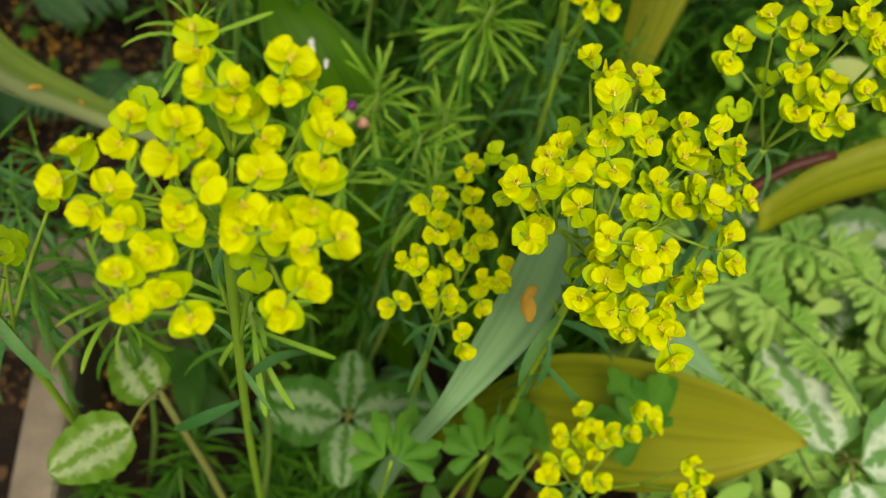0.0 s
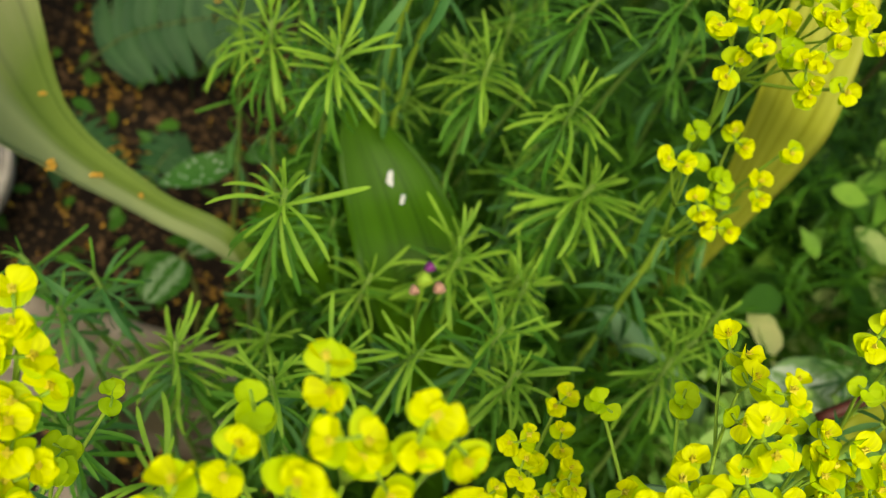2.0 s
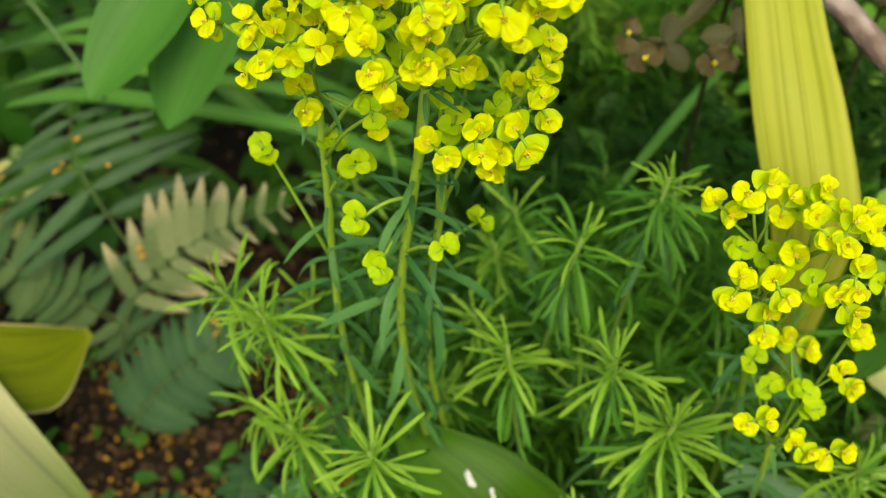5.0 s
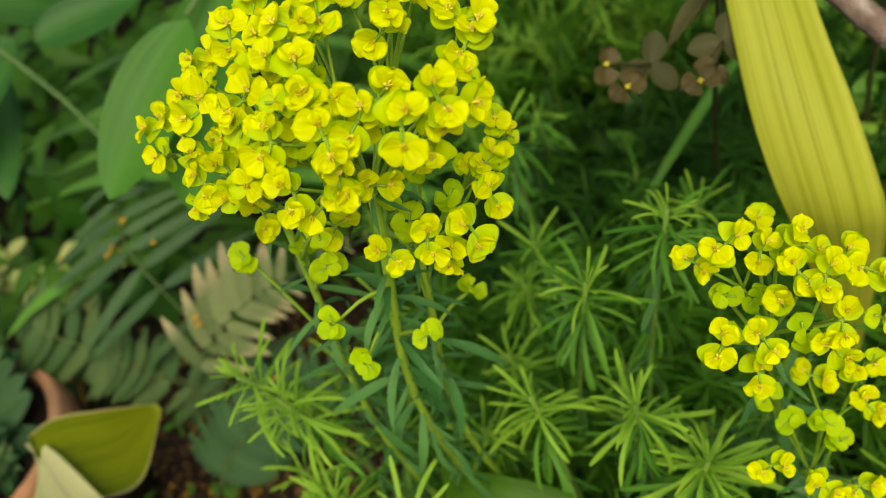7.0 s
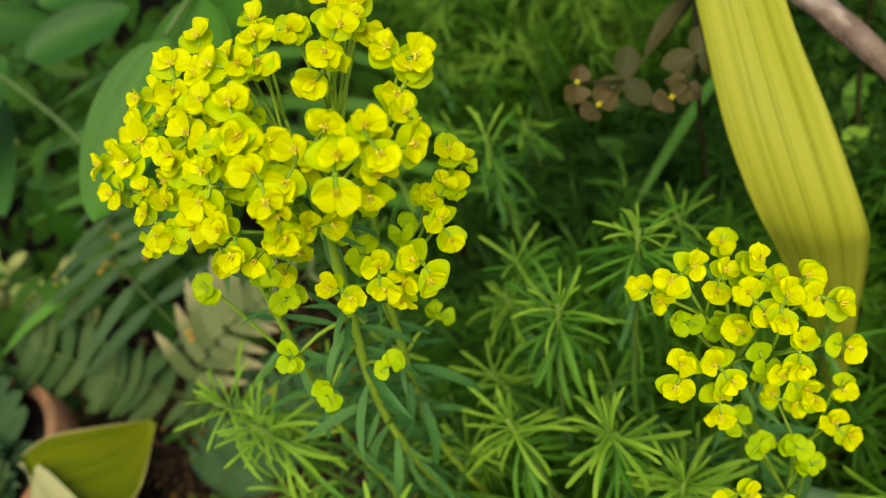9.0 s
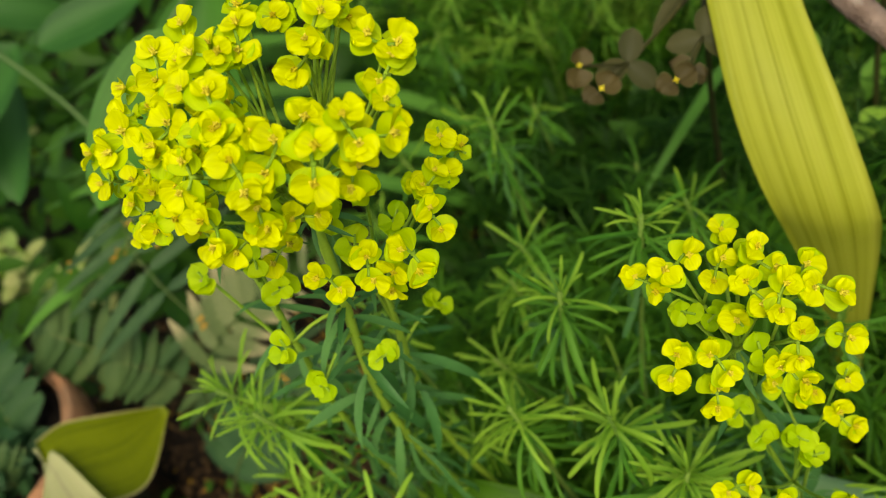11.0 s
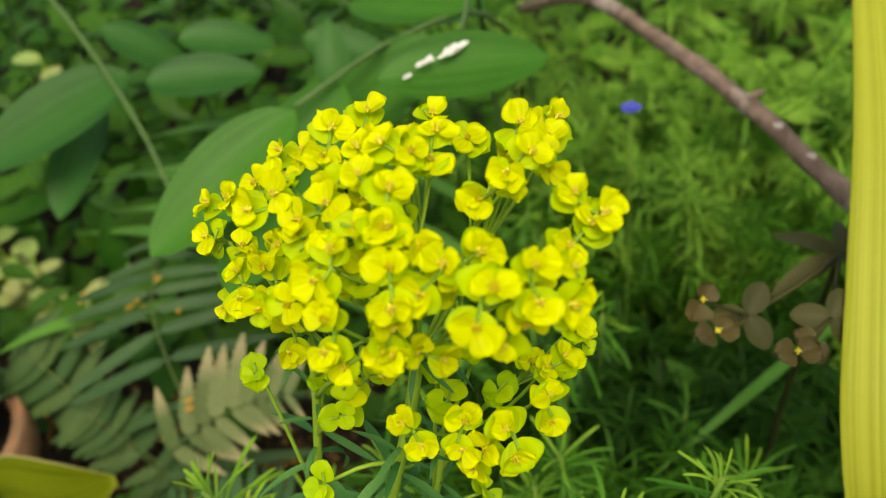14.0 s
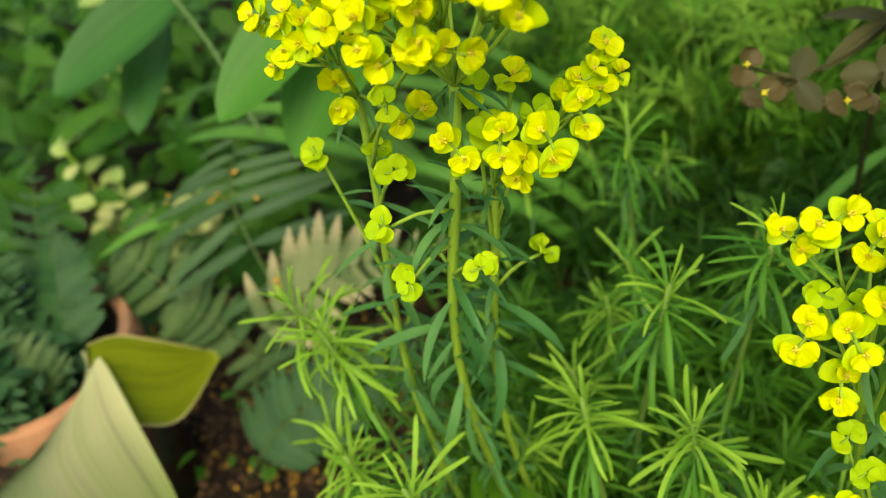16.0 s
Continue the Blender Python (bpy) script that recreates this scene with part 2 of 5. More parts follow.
CHALK = solid_mat("white_dropping", (0.60, 0.60, 0.58), (0.80, 0.80, 0.78), 0.8, 300, 0.5, third=(0.34, 0.31, 0.27))
PURPLE = solid_mat("purple_bud", (0.12, 0.02, 0.12), (0.25, 0.05, 0.22), 0.4, 300, 0.2)
PINKISH = solid_mat("faded_flower", (0.40, 0.20, 0.14), (0.55, 0.32, 0.24), 0.7, 300, 0.4)
BLUE = leaf_mat("blue_petal", (0.06, 0.07, 0.45), (0.10, 0.12, 0.65), 0.5, 0.3, 200)


# ---- mesh helpers ----
def mesh_of(name, verts, faces, mat=None, uvs=None, smooth=True):
    me = bpy.data.meshes.new(name)
    me.from_pydata([tuple(v) for v in verts], [], [tuple(f) for f in faces])
    if uvs is not None:
        layer = me.uv_layers.new(name="UVMap")
        idx = np.empty(len(me.loops), dtype=np.int32)
        me.loops.foreach_get("vertex_index", idx)
        layer.data.foreach_set("uv", np.asarray(uvs, dtype=np.float32)[idx].ravel())
    if smooth:
        me.polygons.foreach_set("use_smooth", [True] * len(me.polygons))
    if mat:
        me.materials.append(mat)
    me.update()
    return me


def place(name, me, parent=None, m=None, label=""):
    ob = new(name, me)
    if parent:
        ob.parent = parent
    if m is not None:
        ob.matrix_basis = m
    return tagged(ob, label)


def thing(name, at, label, category, group="", kind=""):
    ob = new(name)
    ob.empty_display_size = 0.01
    ob.location = at
    return tagged(ob, label, category, group, kind)


def aim(at, along, up, scale=1.0):
    """A pose whose x axis runs along a direction and whose z axis leans to up."""
    x = V(along).normalized()
    y = V(up).cross(x)
    if y.length < 1e-5:
        y = V((0.3, 1, 0.2)).cross(x)
    y.normalize()
    z = x.cross(y)
    m = Matrix((x, y, z)).transposed().to_4x4()
    return Matrix.Translation(at) @ m @ Matrix.Scale(scale, 4)


def spline(points, n):
    """n points along a smooth curve through the given ones."""
    p = np.array([tuple(q) for q in points], dtype=float)
    if len(p) == 2:
        t = np.linspace(0, 1, n)[:, None]
        return p[0] * (1 - t) + p[1] * t
    p = np.vstack([2 * p[0] - p[1], p, 2 * p[-1] - p[-2]])
    out = []
    for t in np.linspace(0, len(p) - 3, n):
        i = min(int(t), len(p) - 4)
        u = t - i
        a, b, c, d = p[i:i + 4]
        out.append(0.5 * (2 * b + (c - a) * u + (2 * a - 5 * b + 4 * c - d) * u * u + (3 * b - a - 3 * c + d) * u ** 3))
    return np.array(out)


def tube(points, r0, r1, sides=6, n=8, wobble=0.0):
    c = spline(points, n)
    verts, faces = [], []
    for i, q in enumerate(c):
        t = V(c[min(i + 1, n - 1)] - c[max(i - 1, 0)]).normalized()
        a = t.cross(V((0.31, 0.77, 0.2))).normalized()
        b = t.cross(a)
        r = r0 + (r1 - r0) * i / (n - 1)
        for k in range(sides):
            w = 2 * math.pi * k / sides
            rr = r * (1 + wobble * noise.noise(V(q) * 60 + V((k, 0, 0))))
            verts.append(V(q) + rr * (math.cos(w) * a + math.sin(w) * b))
    for i in range(n - 1):
        for k in range(sides):
            faces.append((i * sides + k, i * sides + (k + 1) % sides, (i + 1) * sides + (k + 1) % sides, (i + 1) * sides + k))
    faces.append(tuple(range(sides - 1, -1, -1)))
    faces.append(tuple(range((n - 1) * sides, n * sides)))
    return verts, faces


def joined(pieces):
    verts, faces = [], []
    for v, f in pieces:
        o = len(verts)
        verts += list(v)
        faces += [tuple(i + o for i in q) for q in f]
    return verts, faces


def ribbon(name, stations, mat, n=26, m=9, cup=0.0, ripple=0.0, thick=0.0006, ribs=0.0, rib_count=5):
    """A long leaf blade through stations of (centre, half width vector)."""
    c = spline([s[0] for s in stations], n)
    a = spline([s[1] for s in stations], n)
    top, bottom, uvs = [], [], []
    for i in range(n):
        t = V(c[min(i + 1, n - 1)] - c[max(i - 1, 0)]).normalized()
        half = V(a[i])
        nrm = t.cross(half).normalized()
        w = half.length
        for k in range(m):
            s = 2 * k / (m - 1) - 1
            h = cup * w * s * s + ribs * w * math.cos(s * math.pi * rib_count) + ripple * noise.noise(V((i * 0.35, s * 1.3, len(name))))
            q = V(c[i]) + s * half + h * nrm
            top.append(q)
            bottom.append(q - nrm * thick)
            uvs.append((k / (m - 1), i / (n - 1)))
    faces, N = [], n * m
    for i in range(n - 1):
        for k in range(m - 1):
            q = (i * m + k, i * m + k + 1, (i + 1) * m + k + 1, (i + 1) * m + k)
            faces.append(q)
            faces.append(tuple(j + N for j in q[::-1]))
    rim = [i * m for i in range(n)] + [(n - 1) * m + k for k in range(1, m)] + [i * m + m - 1 for i in range(n - 2, -1, -1)] + [k for k in range(m - 2, 0, -1)]
    for p, q in zip(rim, rim[1:] + rim[:1]):
        faces.append((p, p + N, q + N, q))
    return mesh_of(name, top + bottom, faces, mat, uvs + uvs)


def oval(name, length, width, mat, n=12, m=7, droop=0.1, cup=0.2, teeth=0, tooth=0.0, point=1.0, wide=0.45, quilt=0.0):
    """A leaf blade along x from the origin: oval to lance-shaped, toothed where asked."""
    verts, uvs, faces = [], [], []
    for i in range(n):
        v = i / (n - 1)
        x = length * v
        w = width * 0.5 * (math.sin(math.pi * v ** (math.log(0.5) / math.log(wide))) ** (0.75 * point) + 0.02)
        if teeth:
            w *= 1 + tooth * (2 * ((v * teeth) % 1.0) - 1)
        for k in range(m):
            s = 2 * k / (m - 1) - 1
            z = -droop * length * v * v + cup * w * abs(s) ** 1.5 + quilt * width * math.sin(v * 26) * abs(s)
            verts.append((x, w * s, z))
            uvs.append((k / (m - 1), v))
    for i in range(n - 1):
        for k in range(m - 1):
            faces.append((i * m + k, (i + 1) * m + k, (i + 1) * m + k + 1, i * m + k + 1))
    return mesh_of(name, verts, faces, mat, uvs)


def lobed(name, size, mat, lobes=5, depth=0.45, fine=3):
    """A fan-shaped leaf cut into rounded lobes, along x from the origin."""
    verts, uvs, faces = [(-0.1 * size, 0, 0)], [(0.5, 0)], []
    n = lobes * fine * 4
    for ring in (0.4, 1.0):
        for i in range(n + 1):
            a = (i / n - 0.5) * radians(160)
            k = abs(math.sin((i / n) * math.pi * lobes))
            k2 = abs(math.sin((i / n) * math.pi * lobes * fine))
            r = size * ((1 - depth) + depth * k ** 0.75 - (0.12 * (1 - k2) if ring == 1.0 else 0)) * ring * (0.75 + 0.25 * math.cos(a))
            verts.append((r * math.cos(a), r * math.sin(a), 0.08 * size * k * ring - 0.12 * size * ring * ring))
            uvs.append((i / n, ring))
    for i in range(n):
        faces.append((0, 1 + i, 2 + i))
        faces.append((1 + i, n + 2 + i, n + 3 + i, 2 + i))
    return mesh_of(name, verts, faces, mat, uvs)


# ---- spurge: shared pieces ----
def bract_mesh(name, length, width, mat, seed, rise=0.1, point=0.08, dish=0.16, mid=0.4):
    """A broad kidney-shaped bract along x from the origin: nearly flat, a shallow keel, a wavy margin and a small point."""
    rng = random.Random(seed)
    verts, uvs, faces = [], [], []
    n, m = 10, 11
    skew, wave, tilt = rng.uniform(-0.12, 0.12), rng.uniform(0, 6), rng.uniform(-0.10, 0.10)
    dish = dish * rng.uniform(0.5, 1.4)
    for i in range(n):
        v = math.sin(0.5 * math.pi * i / (n - 1)) ** 1.15
        w = 0.5 * width * max(0.0, 1 - ((v - mid) / (1 - mid)) ** 2) ** 0.5 if v > mid else 0.5 * width * max(0.0, 1 - ((v - mid) / (mid + 0.03)) ** 2) ** 0.5
        w *= 1 + 0.08 * math.sin(wave + 6 * v)
        for k in range(m):
            q = 2 * k / (m - 1) - 1
            x = length * (0.08 + 0.92 * v + point * v ** 5 * max(0.0, 1 - 2.2 * abs(q)) - 0.05 * v * q * q)
            y = (w + 0.0002 * v) * q + skew * x * v
            z = length * (rise * v - 0.8 * rise * v * v) + dish * w * q * q + tilt * w * q + 0.11 * length * math.sin(wave + 4 * q + 2 * v) * v * v - 0.16 * w * max(0.0, 1 - 2.5 * abs(q)) * (1 - 0.6 * v) + 0.06 * length * math.sin(3 * wave + 11 * q) * v ** 3 * abs(q)
            verts.append((x, y, z))
            uvs.append((k / (m - 1), v))
    for i in range(n - 1):
        for k in range(m - 1):
            faces.append((i * m + k, (i + 1) * m + k, (i + 1) * m + k + 1, i * m + k + 1))
    return mesh_of(name, verts, faces, mat, uvs)


def cyathium_mesh(seed):
    """A tiny cup with four flared glands round its rim and a spiky tuft of stamens in the middle."""
    rng = random.Random(seed)
    verts, faces, n = [], [], 16
    rings = ((0.45, -0.3, 0, 0), (0.70, 0.3, 0, 0), (0.85, 0.8, 0.12, 0), (1.25, 1.0, 0.5, 0), (1.2, 1.15, 0.5, 0), (0.55, 1.1, 0.1, 0), (0.95, 2.3, 0, 1.6), (0.25, 1.3, 0, 1.0))
    for r, h, four, spike in rings:
        for k in range(n):
            w = 2 * math.pi * k / n
            q = r * (1 + four * math.cos(4 * w) + rng.uniform(-0.07, 0.07))
            up = h + spike * (rng.uniform(0.4, 1.3) if k % 3 == 0 else -0.5) + rng.uniform(-0.08, 0.08)
            verts.append((0.00085 * q * math.cos(w), 0.00085 * q * math.sin(w), 0.00085 * up))
    for i in range(len(rings) - 1):
        for k in range(n):
            faces.append((i * n + k, i * n + (k + 1) % n, (i + 1) * n + (k + 1) % n, (i + 1) * n + k))
    faces.append(tuple(range((len(rings) - 1) * n, len(rings) * n)))
    return mesh_of("cyathium", verts, faces, CYATH)


UPPERS = [bract_mesh("bract", 0.0051, 0.0057, UPPER, k, 0.05 + 0.10 * k, 0.02 + 0.03 * (k % 3), 0.24, 0.54) for k in range(7)]
LOWERS = [bract_mesh("bract", 0.0072, 0.0092, LOWER, 10 + k, 0.04 + 0.07 * k, 0.04, 0.18, 0.47) for k in range(6)]
LIMES = [bract_mesh("bract", 0.0062, 0.0072, LIME, 20 + k, 0.08 + 0.10 * k, 0.02, 0.25, 0.52) for k in range(4)]
CYATHS = [cyathium_mesh(k) for k in range(3)]
_v, _f = joined([tube([(0, 0, -0.005), (0, 0, -0.0005)], 0.0005, 0.0006, 5, 3), tube([(0, 0, -0.001), (0.003, 0, 0.0006)], 0.0004, 0.0004, 5, 3), tube([(0, 0, -0.001), (-0.003, 0, 0.0006)], 0.0004, 0.0004, 5, 3)])
PEDICEL = mesh_of("floret", _v, _f, STALK)


def floret(parent, at, normal, seed, size=1.0, young=False, full=True):
    """One flowering unit: two broad lower bracts that form a disc, and on it one or two small bract pairs, each round its own cyathium."""
    rng = random.Random(seed)
    n = V(normal).normalized()
    side = n.cross(V((rng.uniform(-1, 1), rng.uniform(-1, 1), rng.uniform(-0.3, 0.3)))).normalized()
    f = place("floret", PEDICEL, parent, aim(at, side, n, size))
    low, high = (LIMES, LIMES) if young else (LOWERS, UPPERS)
    disc = 0.8 if not full and not young else 1.0
    for k in range(2):
        turn = k * 180 + rng.uniform(-12, 12)
        place("lower_bract", rng.choice(low), f, pose(0, 0, -0.0007, rng.uniform(-9, 9), rng.uniform(-17, 5), turn) @ Matrix.Scale(disc * rng.uniform(0.86, 1.08), 4))
    if full:
        spots = [(0.0032, rng.uniform(-0.0014, 0.0014)), (-0.0032, rng.uniform(-0.0014, 0.0014))]
    else:
        spots = [(0.0004, 0)]
    if young:
        spots = [(0.3 * x, 0.3 * y) for x, y in spots[:1]]
    for x, y in spots:
        lift = 0.0011 + rng.uniform(-0.0003, 0.0009)
        lean = 20 if x > 0.001 else (-20 if x < -0.001 else 0)
        base = pose(x, y, lift, 0, lean + rng.uniform(-9, 9), rng.uniform(-35, 35))
        for k in range(2):
            sc = rng.uniform(0.80, 1.12) * (0.72 if young else 1.0)
            place("upper_bract", rng.choice(high), f, base @ pose(0, 0, 0, rng.uniform(-18, 18), rng.uniform(-42, -4), 90 + 180 * k + (-22 if (x > 0) == (k == 0) else 22) + rng.uniform(-14, 14)) @ Matrix.Scale(sc, 4))
        if full and not young and rng.random() < 0.6:
            place("upper_bract", rng.choice(high), f, base @ pose(0, 0, 0.0006, rng.uniform(-15, 15), rng.uniform(-50, -25), (0 if x > 0 else 180) + rng.uniform(-25, 25)) @ Matrix.Scale(rng.uniform(0.55, 0.75), 4))
        if not young:
            place("cyathium", rng.choice(CYATHS), f, base @ pose(0, 0, 0.0003, 0, 0, rng.uniform(-25, 25)) @ Matrix.Scale(rng.uniform(0.70, 0.88), 4))
    return f


def needle(length, width, droop, mat, twist=0.0, lance=False):
    """A narrow blunt leaf along x, widest past its middle, folded along the midrib and bending down."""
    verts, uvs, faces = [], [], []
    rows = ((0.0, 0.45), (0.12, 0.6), (0.28, 0.76), (0.45, 0.92), (0.62, 1.0), (0.78, 1.0), (0.89, 0.90), (0.96, 0.66), (1.0, 0.25))
    if lance:
        rows = ((0.0, 0.3), (0.1, 0.5), (0.24, 0.82), (0.4, 1.0), (0.56, 0.98), (0.72, 0.82), (0.86, 0.52), (0.95, 0.24), (1.0, 0.04))
    for v, share in rows:
        w = width * 0.5 * share
        a = droop * v
        x = length * (math.sin(a) / max(droop, 1e-3) if droop > 1e-3 else v)
        z = -length * (1 - math.cos(a)) / max(droop, 1e-3)
        sw = twist * v * v * length
        verts += [(x, sw - w, z + 0.3 * w), (x, sw, z), (x, sw + w, z + 0.3 * w)]
        uvs += [(0, v), (0.5, v), (1, v)]
    for i in range(len(rows) - 1):
        for k in range(2):
            faces.append((3 * i + k, 3 * i + 3 + k, 3 * i + 4 + k, 3 * i + 1 + k))
    return mesh_of("leaf", verts, faces, mat, uvs)


NEEDLES = {"blade": [needle(0.030, 0.0036, d, BLUISH, tw, True) for d, tw in ((0.4, 0.1), (1.0, -0.2), (1.5, 0.15), (1.9, -0.1), (0.7, 0.2))]}
for key, mat in (("young", YOUNG), ("middle", MIDDLE), ("bluish", BLUISH)):
    NEEDLES[key] = [needle(0.026, 0.0018 if key != "bluish" else 0.0024, d, mat, tw) for d, tw in ((0.15, 0.08), (0.7, -0.16), (1.05, 0.2), (1.6, -0.12), (0.85, 0.05), (1.25, 0.28))]
GOLDEN = radians(137.5)


def stem_leaves(parent, base, path, n, tones, first, last, length, seed, splay=(75, -15), power=1.0):
    """Needle leaves in a spiral along a stem, upright at its tip and spreading lower down."""
    rng = random.Random(seed)
    c = spline(path, 40)
    for i in range(n):
        u = (i / max(1, n - 1)) ** power
        s = last + (first - last) * u
        j = min(38, int(s * 39))
        at = V(c[j]) + (V(c[j + 1]) - V(c[j])) * (s * 39 - j)
        t = (V(c[j + 1]) - V(c[j])).normalized()
        side = t.cross(V((0.2, 0.9, 0.1))).normalized()
        side = Matrix.Rotation(GOLDEN * i + rng.uniform(-0.55, 0.55), 3, t) @ side
        el = radians(splay[0] + (splay[1] - splay[0]) * min(1, u * 1.35) ** 0.6 + rng.uniform(-25, 25))
        along = side * math.cos(el) + t * math.sin(el)
        tone = tones[min(len(tones) - 1, int(u * len(tones) + rng.uniform(-0.25, 0.25)))] if len(tones) > 1 else tones[0]
        pool = NEEDLES[tone]
        me = pool[0] if u < 0.12 else rng.choice(pool[1:] if u > 0.3 else pool[:3])
        ln = length * (0.45 + 0.55 * min(1, u * 3.2)) * rng.uniform(0.6, 1.2) / 0.026
        place("leaf", me, parent, aim(at - V(base), along, t, ln))


def leafy_shoot(top, seed, n=46, lean=(0, 0), length=0.027, tones=("young", "young", "middle", "middle"), below=0.34):
    rng = random.Random(seed)
    top = V(top)
    base = V((top.x + rng.uniform(-0.03, 0.03) - lean[0], top.y + rng.uniform(0.0, 0.05) - lean[1], GROUND))
    mid = base.lerp(top, 0.55) + V((rng.uniform(-0.008, 0.008), rng.uniform(-0.004, 0.01), 0))
    sh = thing("spurge_shoot", base, "leafy green spurge shoot with a rosette of narrow leaves", "plant", "leafy spurge shoots")
    path = [(0, 0, 0), mid - base, top - base]
    v, f = tube(path, 0.0016, 0.0009, 6, 10)
    place("stem", mesh_of("stem", v, f, STEM), sh)
    tall = (top - base).length
    stem_leaves(sh, (0, 0, 0), path, n, tones, 1 - 0.042 / tall, 1.0, length, seed, (78, -22), 0.95)
    stem_leaves(sh, (0, 0, 0), path, int(n * below), ("middle", "bluish"), max(0.3, 1 - 0.15 / tall), 1 - 0.046 / tall, length * 0.9, seed + 500, (10, -25))
    return sh


def flower_stem(base, mid, node, heads, seed, label, singles=(), size=1.0, leaves=26, side=(), side_from=0.86, thick=0.0013, group="flowering spurge stems", leaf_span=(0.5, 0.93), face=(0, -0.42, 0.66), under=0.0):
    """A spurge stem with its umbel: rays from one node, each ray ending in a floret; young florets on side rays below."""
    rng = random.Random(seed)
    base, node = V(base), V(node)
    st = thing("flowering_spurge", base, label, "flower", group)
    path = [(0, 0, 0), V(mid) - base, node - base]
    v, f = tube(path, thick * 1.15, thick, 8, 14)
    place("stem", mesh_of("stem", v, f, STALK), st)
    c = spline(path, 40)
    forks = []
    for k, p in enumerate((*heads, *singles)):
        p = V(p) - base
        out = p - (node - base)
        nrm = out.normalized() * 0.5 + V(face) + V([rng.uniform(-0.2, 0.2) for _ in range(3)])
        nrm.normalize()
        full = k < len(heads)
        floret(st, p, nrm, seed * 100 + k, size * rng.uniform(0.92, 1.08) * (1.0 if full else 0.95), False, full)
        feet = [p - nrm * 0.0045]
        if rng.random() < under:
            q = p + nrm.cross(V([rng.uniform(-1, 1) for _ in range(3)])).normalized() * rng.uniform(0.006, 0.009) - nrm * rng.uniform(0.003, 0.007)
            lean = (nrm + (q - p) * 50).normalized()
            floret(st, q, lean, seed * 100 + 45 + k, size * rng.uniform(0.75, 0.95), False, rng.random() < 0.4)
            feet.append(q - lean * 0.0045)
        for foot in feet:
            near = [fork for fork in forks if len(fork) < 4 and (fork[0] - foot).length < 0.017]
            if near:
                near[0].append(foot)
            else:
                forks.append([foot])
    for fork in forks:
        mean = sum(fork, V((0, 0, 0))) / len(fork)
        split = (node - base).lerp(mean, 0.62) + V((0, 0, -0.03)) * (mean - node + base).length if len(fork) > 1 else fork[0]
        bend = (node - base).lerp(split, 0.55) + V((0, 0, -0.04)) * (split - node + base).length
        v, f = tube([node - base, bend, split], 0.0006, 0.0005, 5, 7)
        place("ray", mesh_of("ray", v, f, STALK), st)
        for foot in fork if len(fork) > 1 else ():
            v, f = tube([split, split.lerp(foot, 0.55) + V((0, 0, -0.0008)), foot], 0.0005, 0.0004, 5, 5)
            place("ray", mesh_of("ray", v, f, STALK), st)
    for k in range(6):
        a = k * 1.05 + rng.uniform(-0.2, 0.2)
        place("whorl_leaf", rng.choice(NEEDLES["blade"]), st, aim(node - base, (math.cos(a), math.sin(a), rng.uniform(-0.6, -0.1)), (0, -0.2, 1), rng.uniform(0.35, 0.55)))
    for k, p in enumerate(side):
        p = V(p) - base
        s = V(c[min(39, int(39 * (side_from - 0.045 * k)))])
        nrm = ((p - s).normalized() * 0.5 + V((rng.uniform(-0.2, 0.2), -0.5, 0.6))).normalized()
        foot = p - nrm * 0.004
        v, f = tube([s, s.lerp(foot, 0.5) + V((0, 0, 0.002)), foot], 0.0007, 0.0005, 5, 6)
        place("side_ray", mesh_of("side_ray", v, f, STALK), st)
        floret(st, p, nrm, seed * 100 + 60 + k, size * rng.uniform(0.9, 1.05), True, rng.random() < 0.7)
    stem_leaves(st, (0, 0, 0), path, leaves, ("blade", "blade", "bluish"), leaf_span[0], leaf_span[1], 0.025, seed, (30, -40))
    return st


# ---- ground ----
def ground():
    xs = np.concatenate([[-60, -12, -4, -1.6], np.linspace(-0.9, 0.9, 110), [1.6, 4, 12, 60]])
    ys = np.concatenate([[-60, -12, -4, -1.2], np.linspace(-0.4, 1.7, 120), [2.6, 5, 14, 60]])
    verts, faces = [], []
    for y in ys:
        for x in xs:
            near = abs(x) < 1 and -0.5 < y < 1.8
            h = 0.010 * noise.noise(V((x * 7, y * 7, 0))) + (0.006 * noise.noise(V((x * 40, y * 40, 3))) + 0.004 * noise.noise(V((x * 110, y * 110, 5))) if near else 0)
            verts.append((x, y, GROUND + h - 0.004))
    w = len(xs)
    for i in range(len(ys) - 1):
        for k in range(w - 1):
            faces.append((i * w + k, i * w + k + 1, (i + 1) * w + k + 1, (i + 1) * w + k))
    g = place("ground", mesh_of("ground", verts, faces, SOIL))
    tagged(g, "dark crumbly garden soil scattered with bits", "soil", kind="structure")


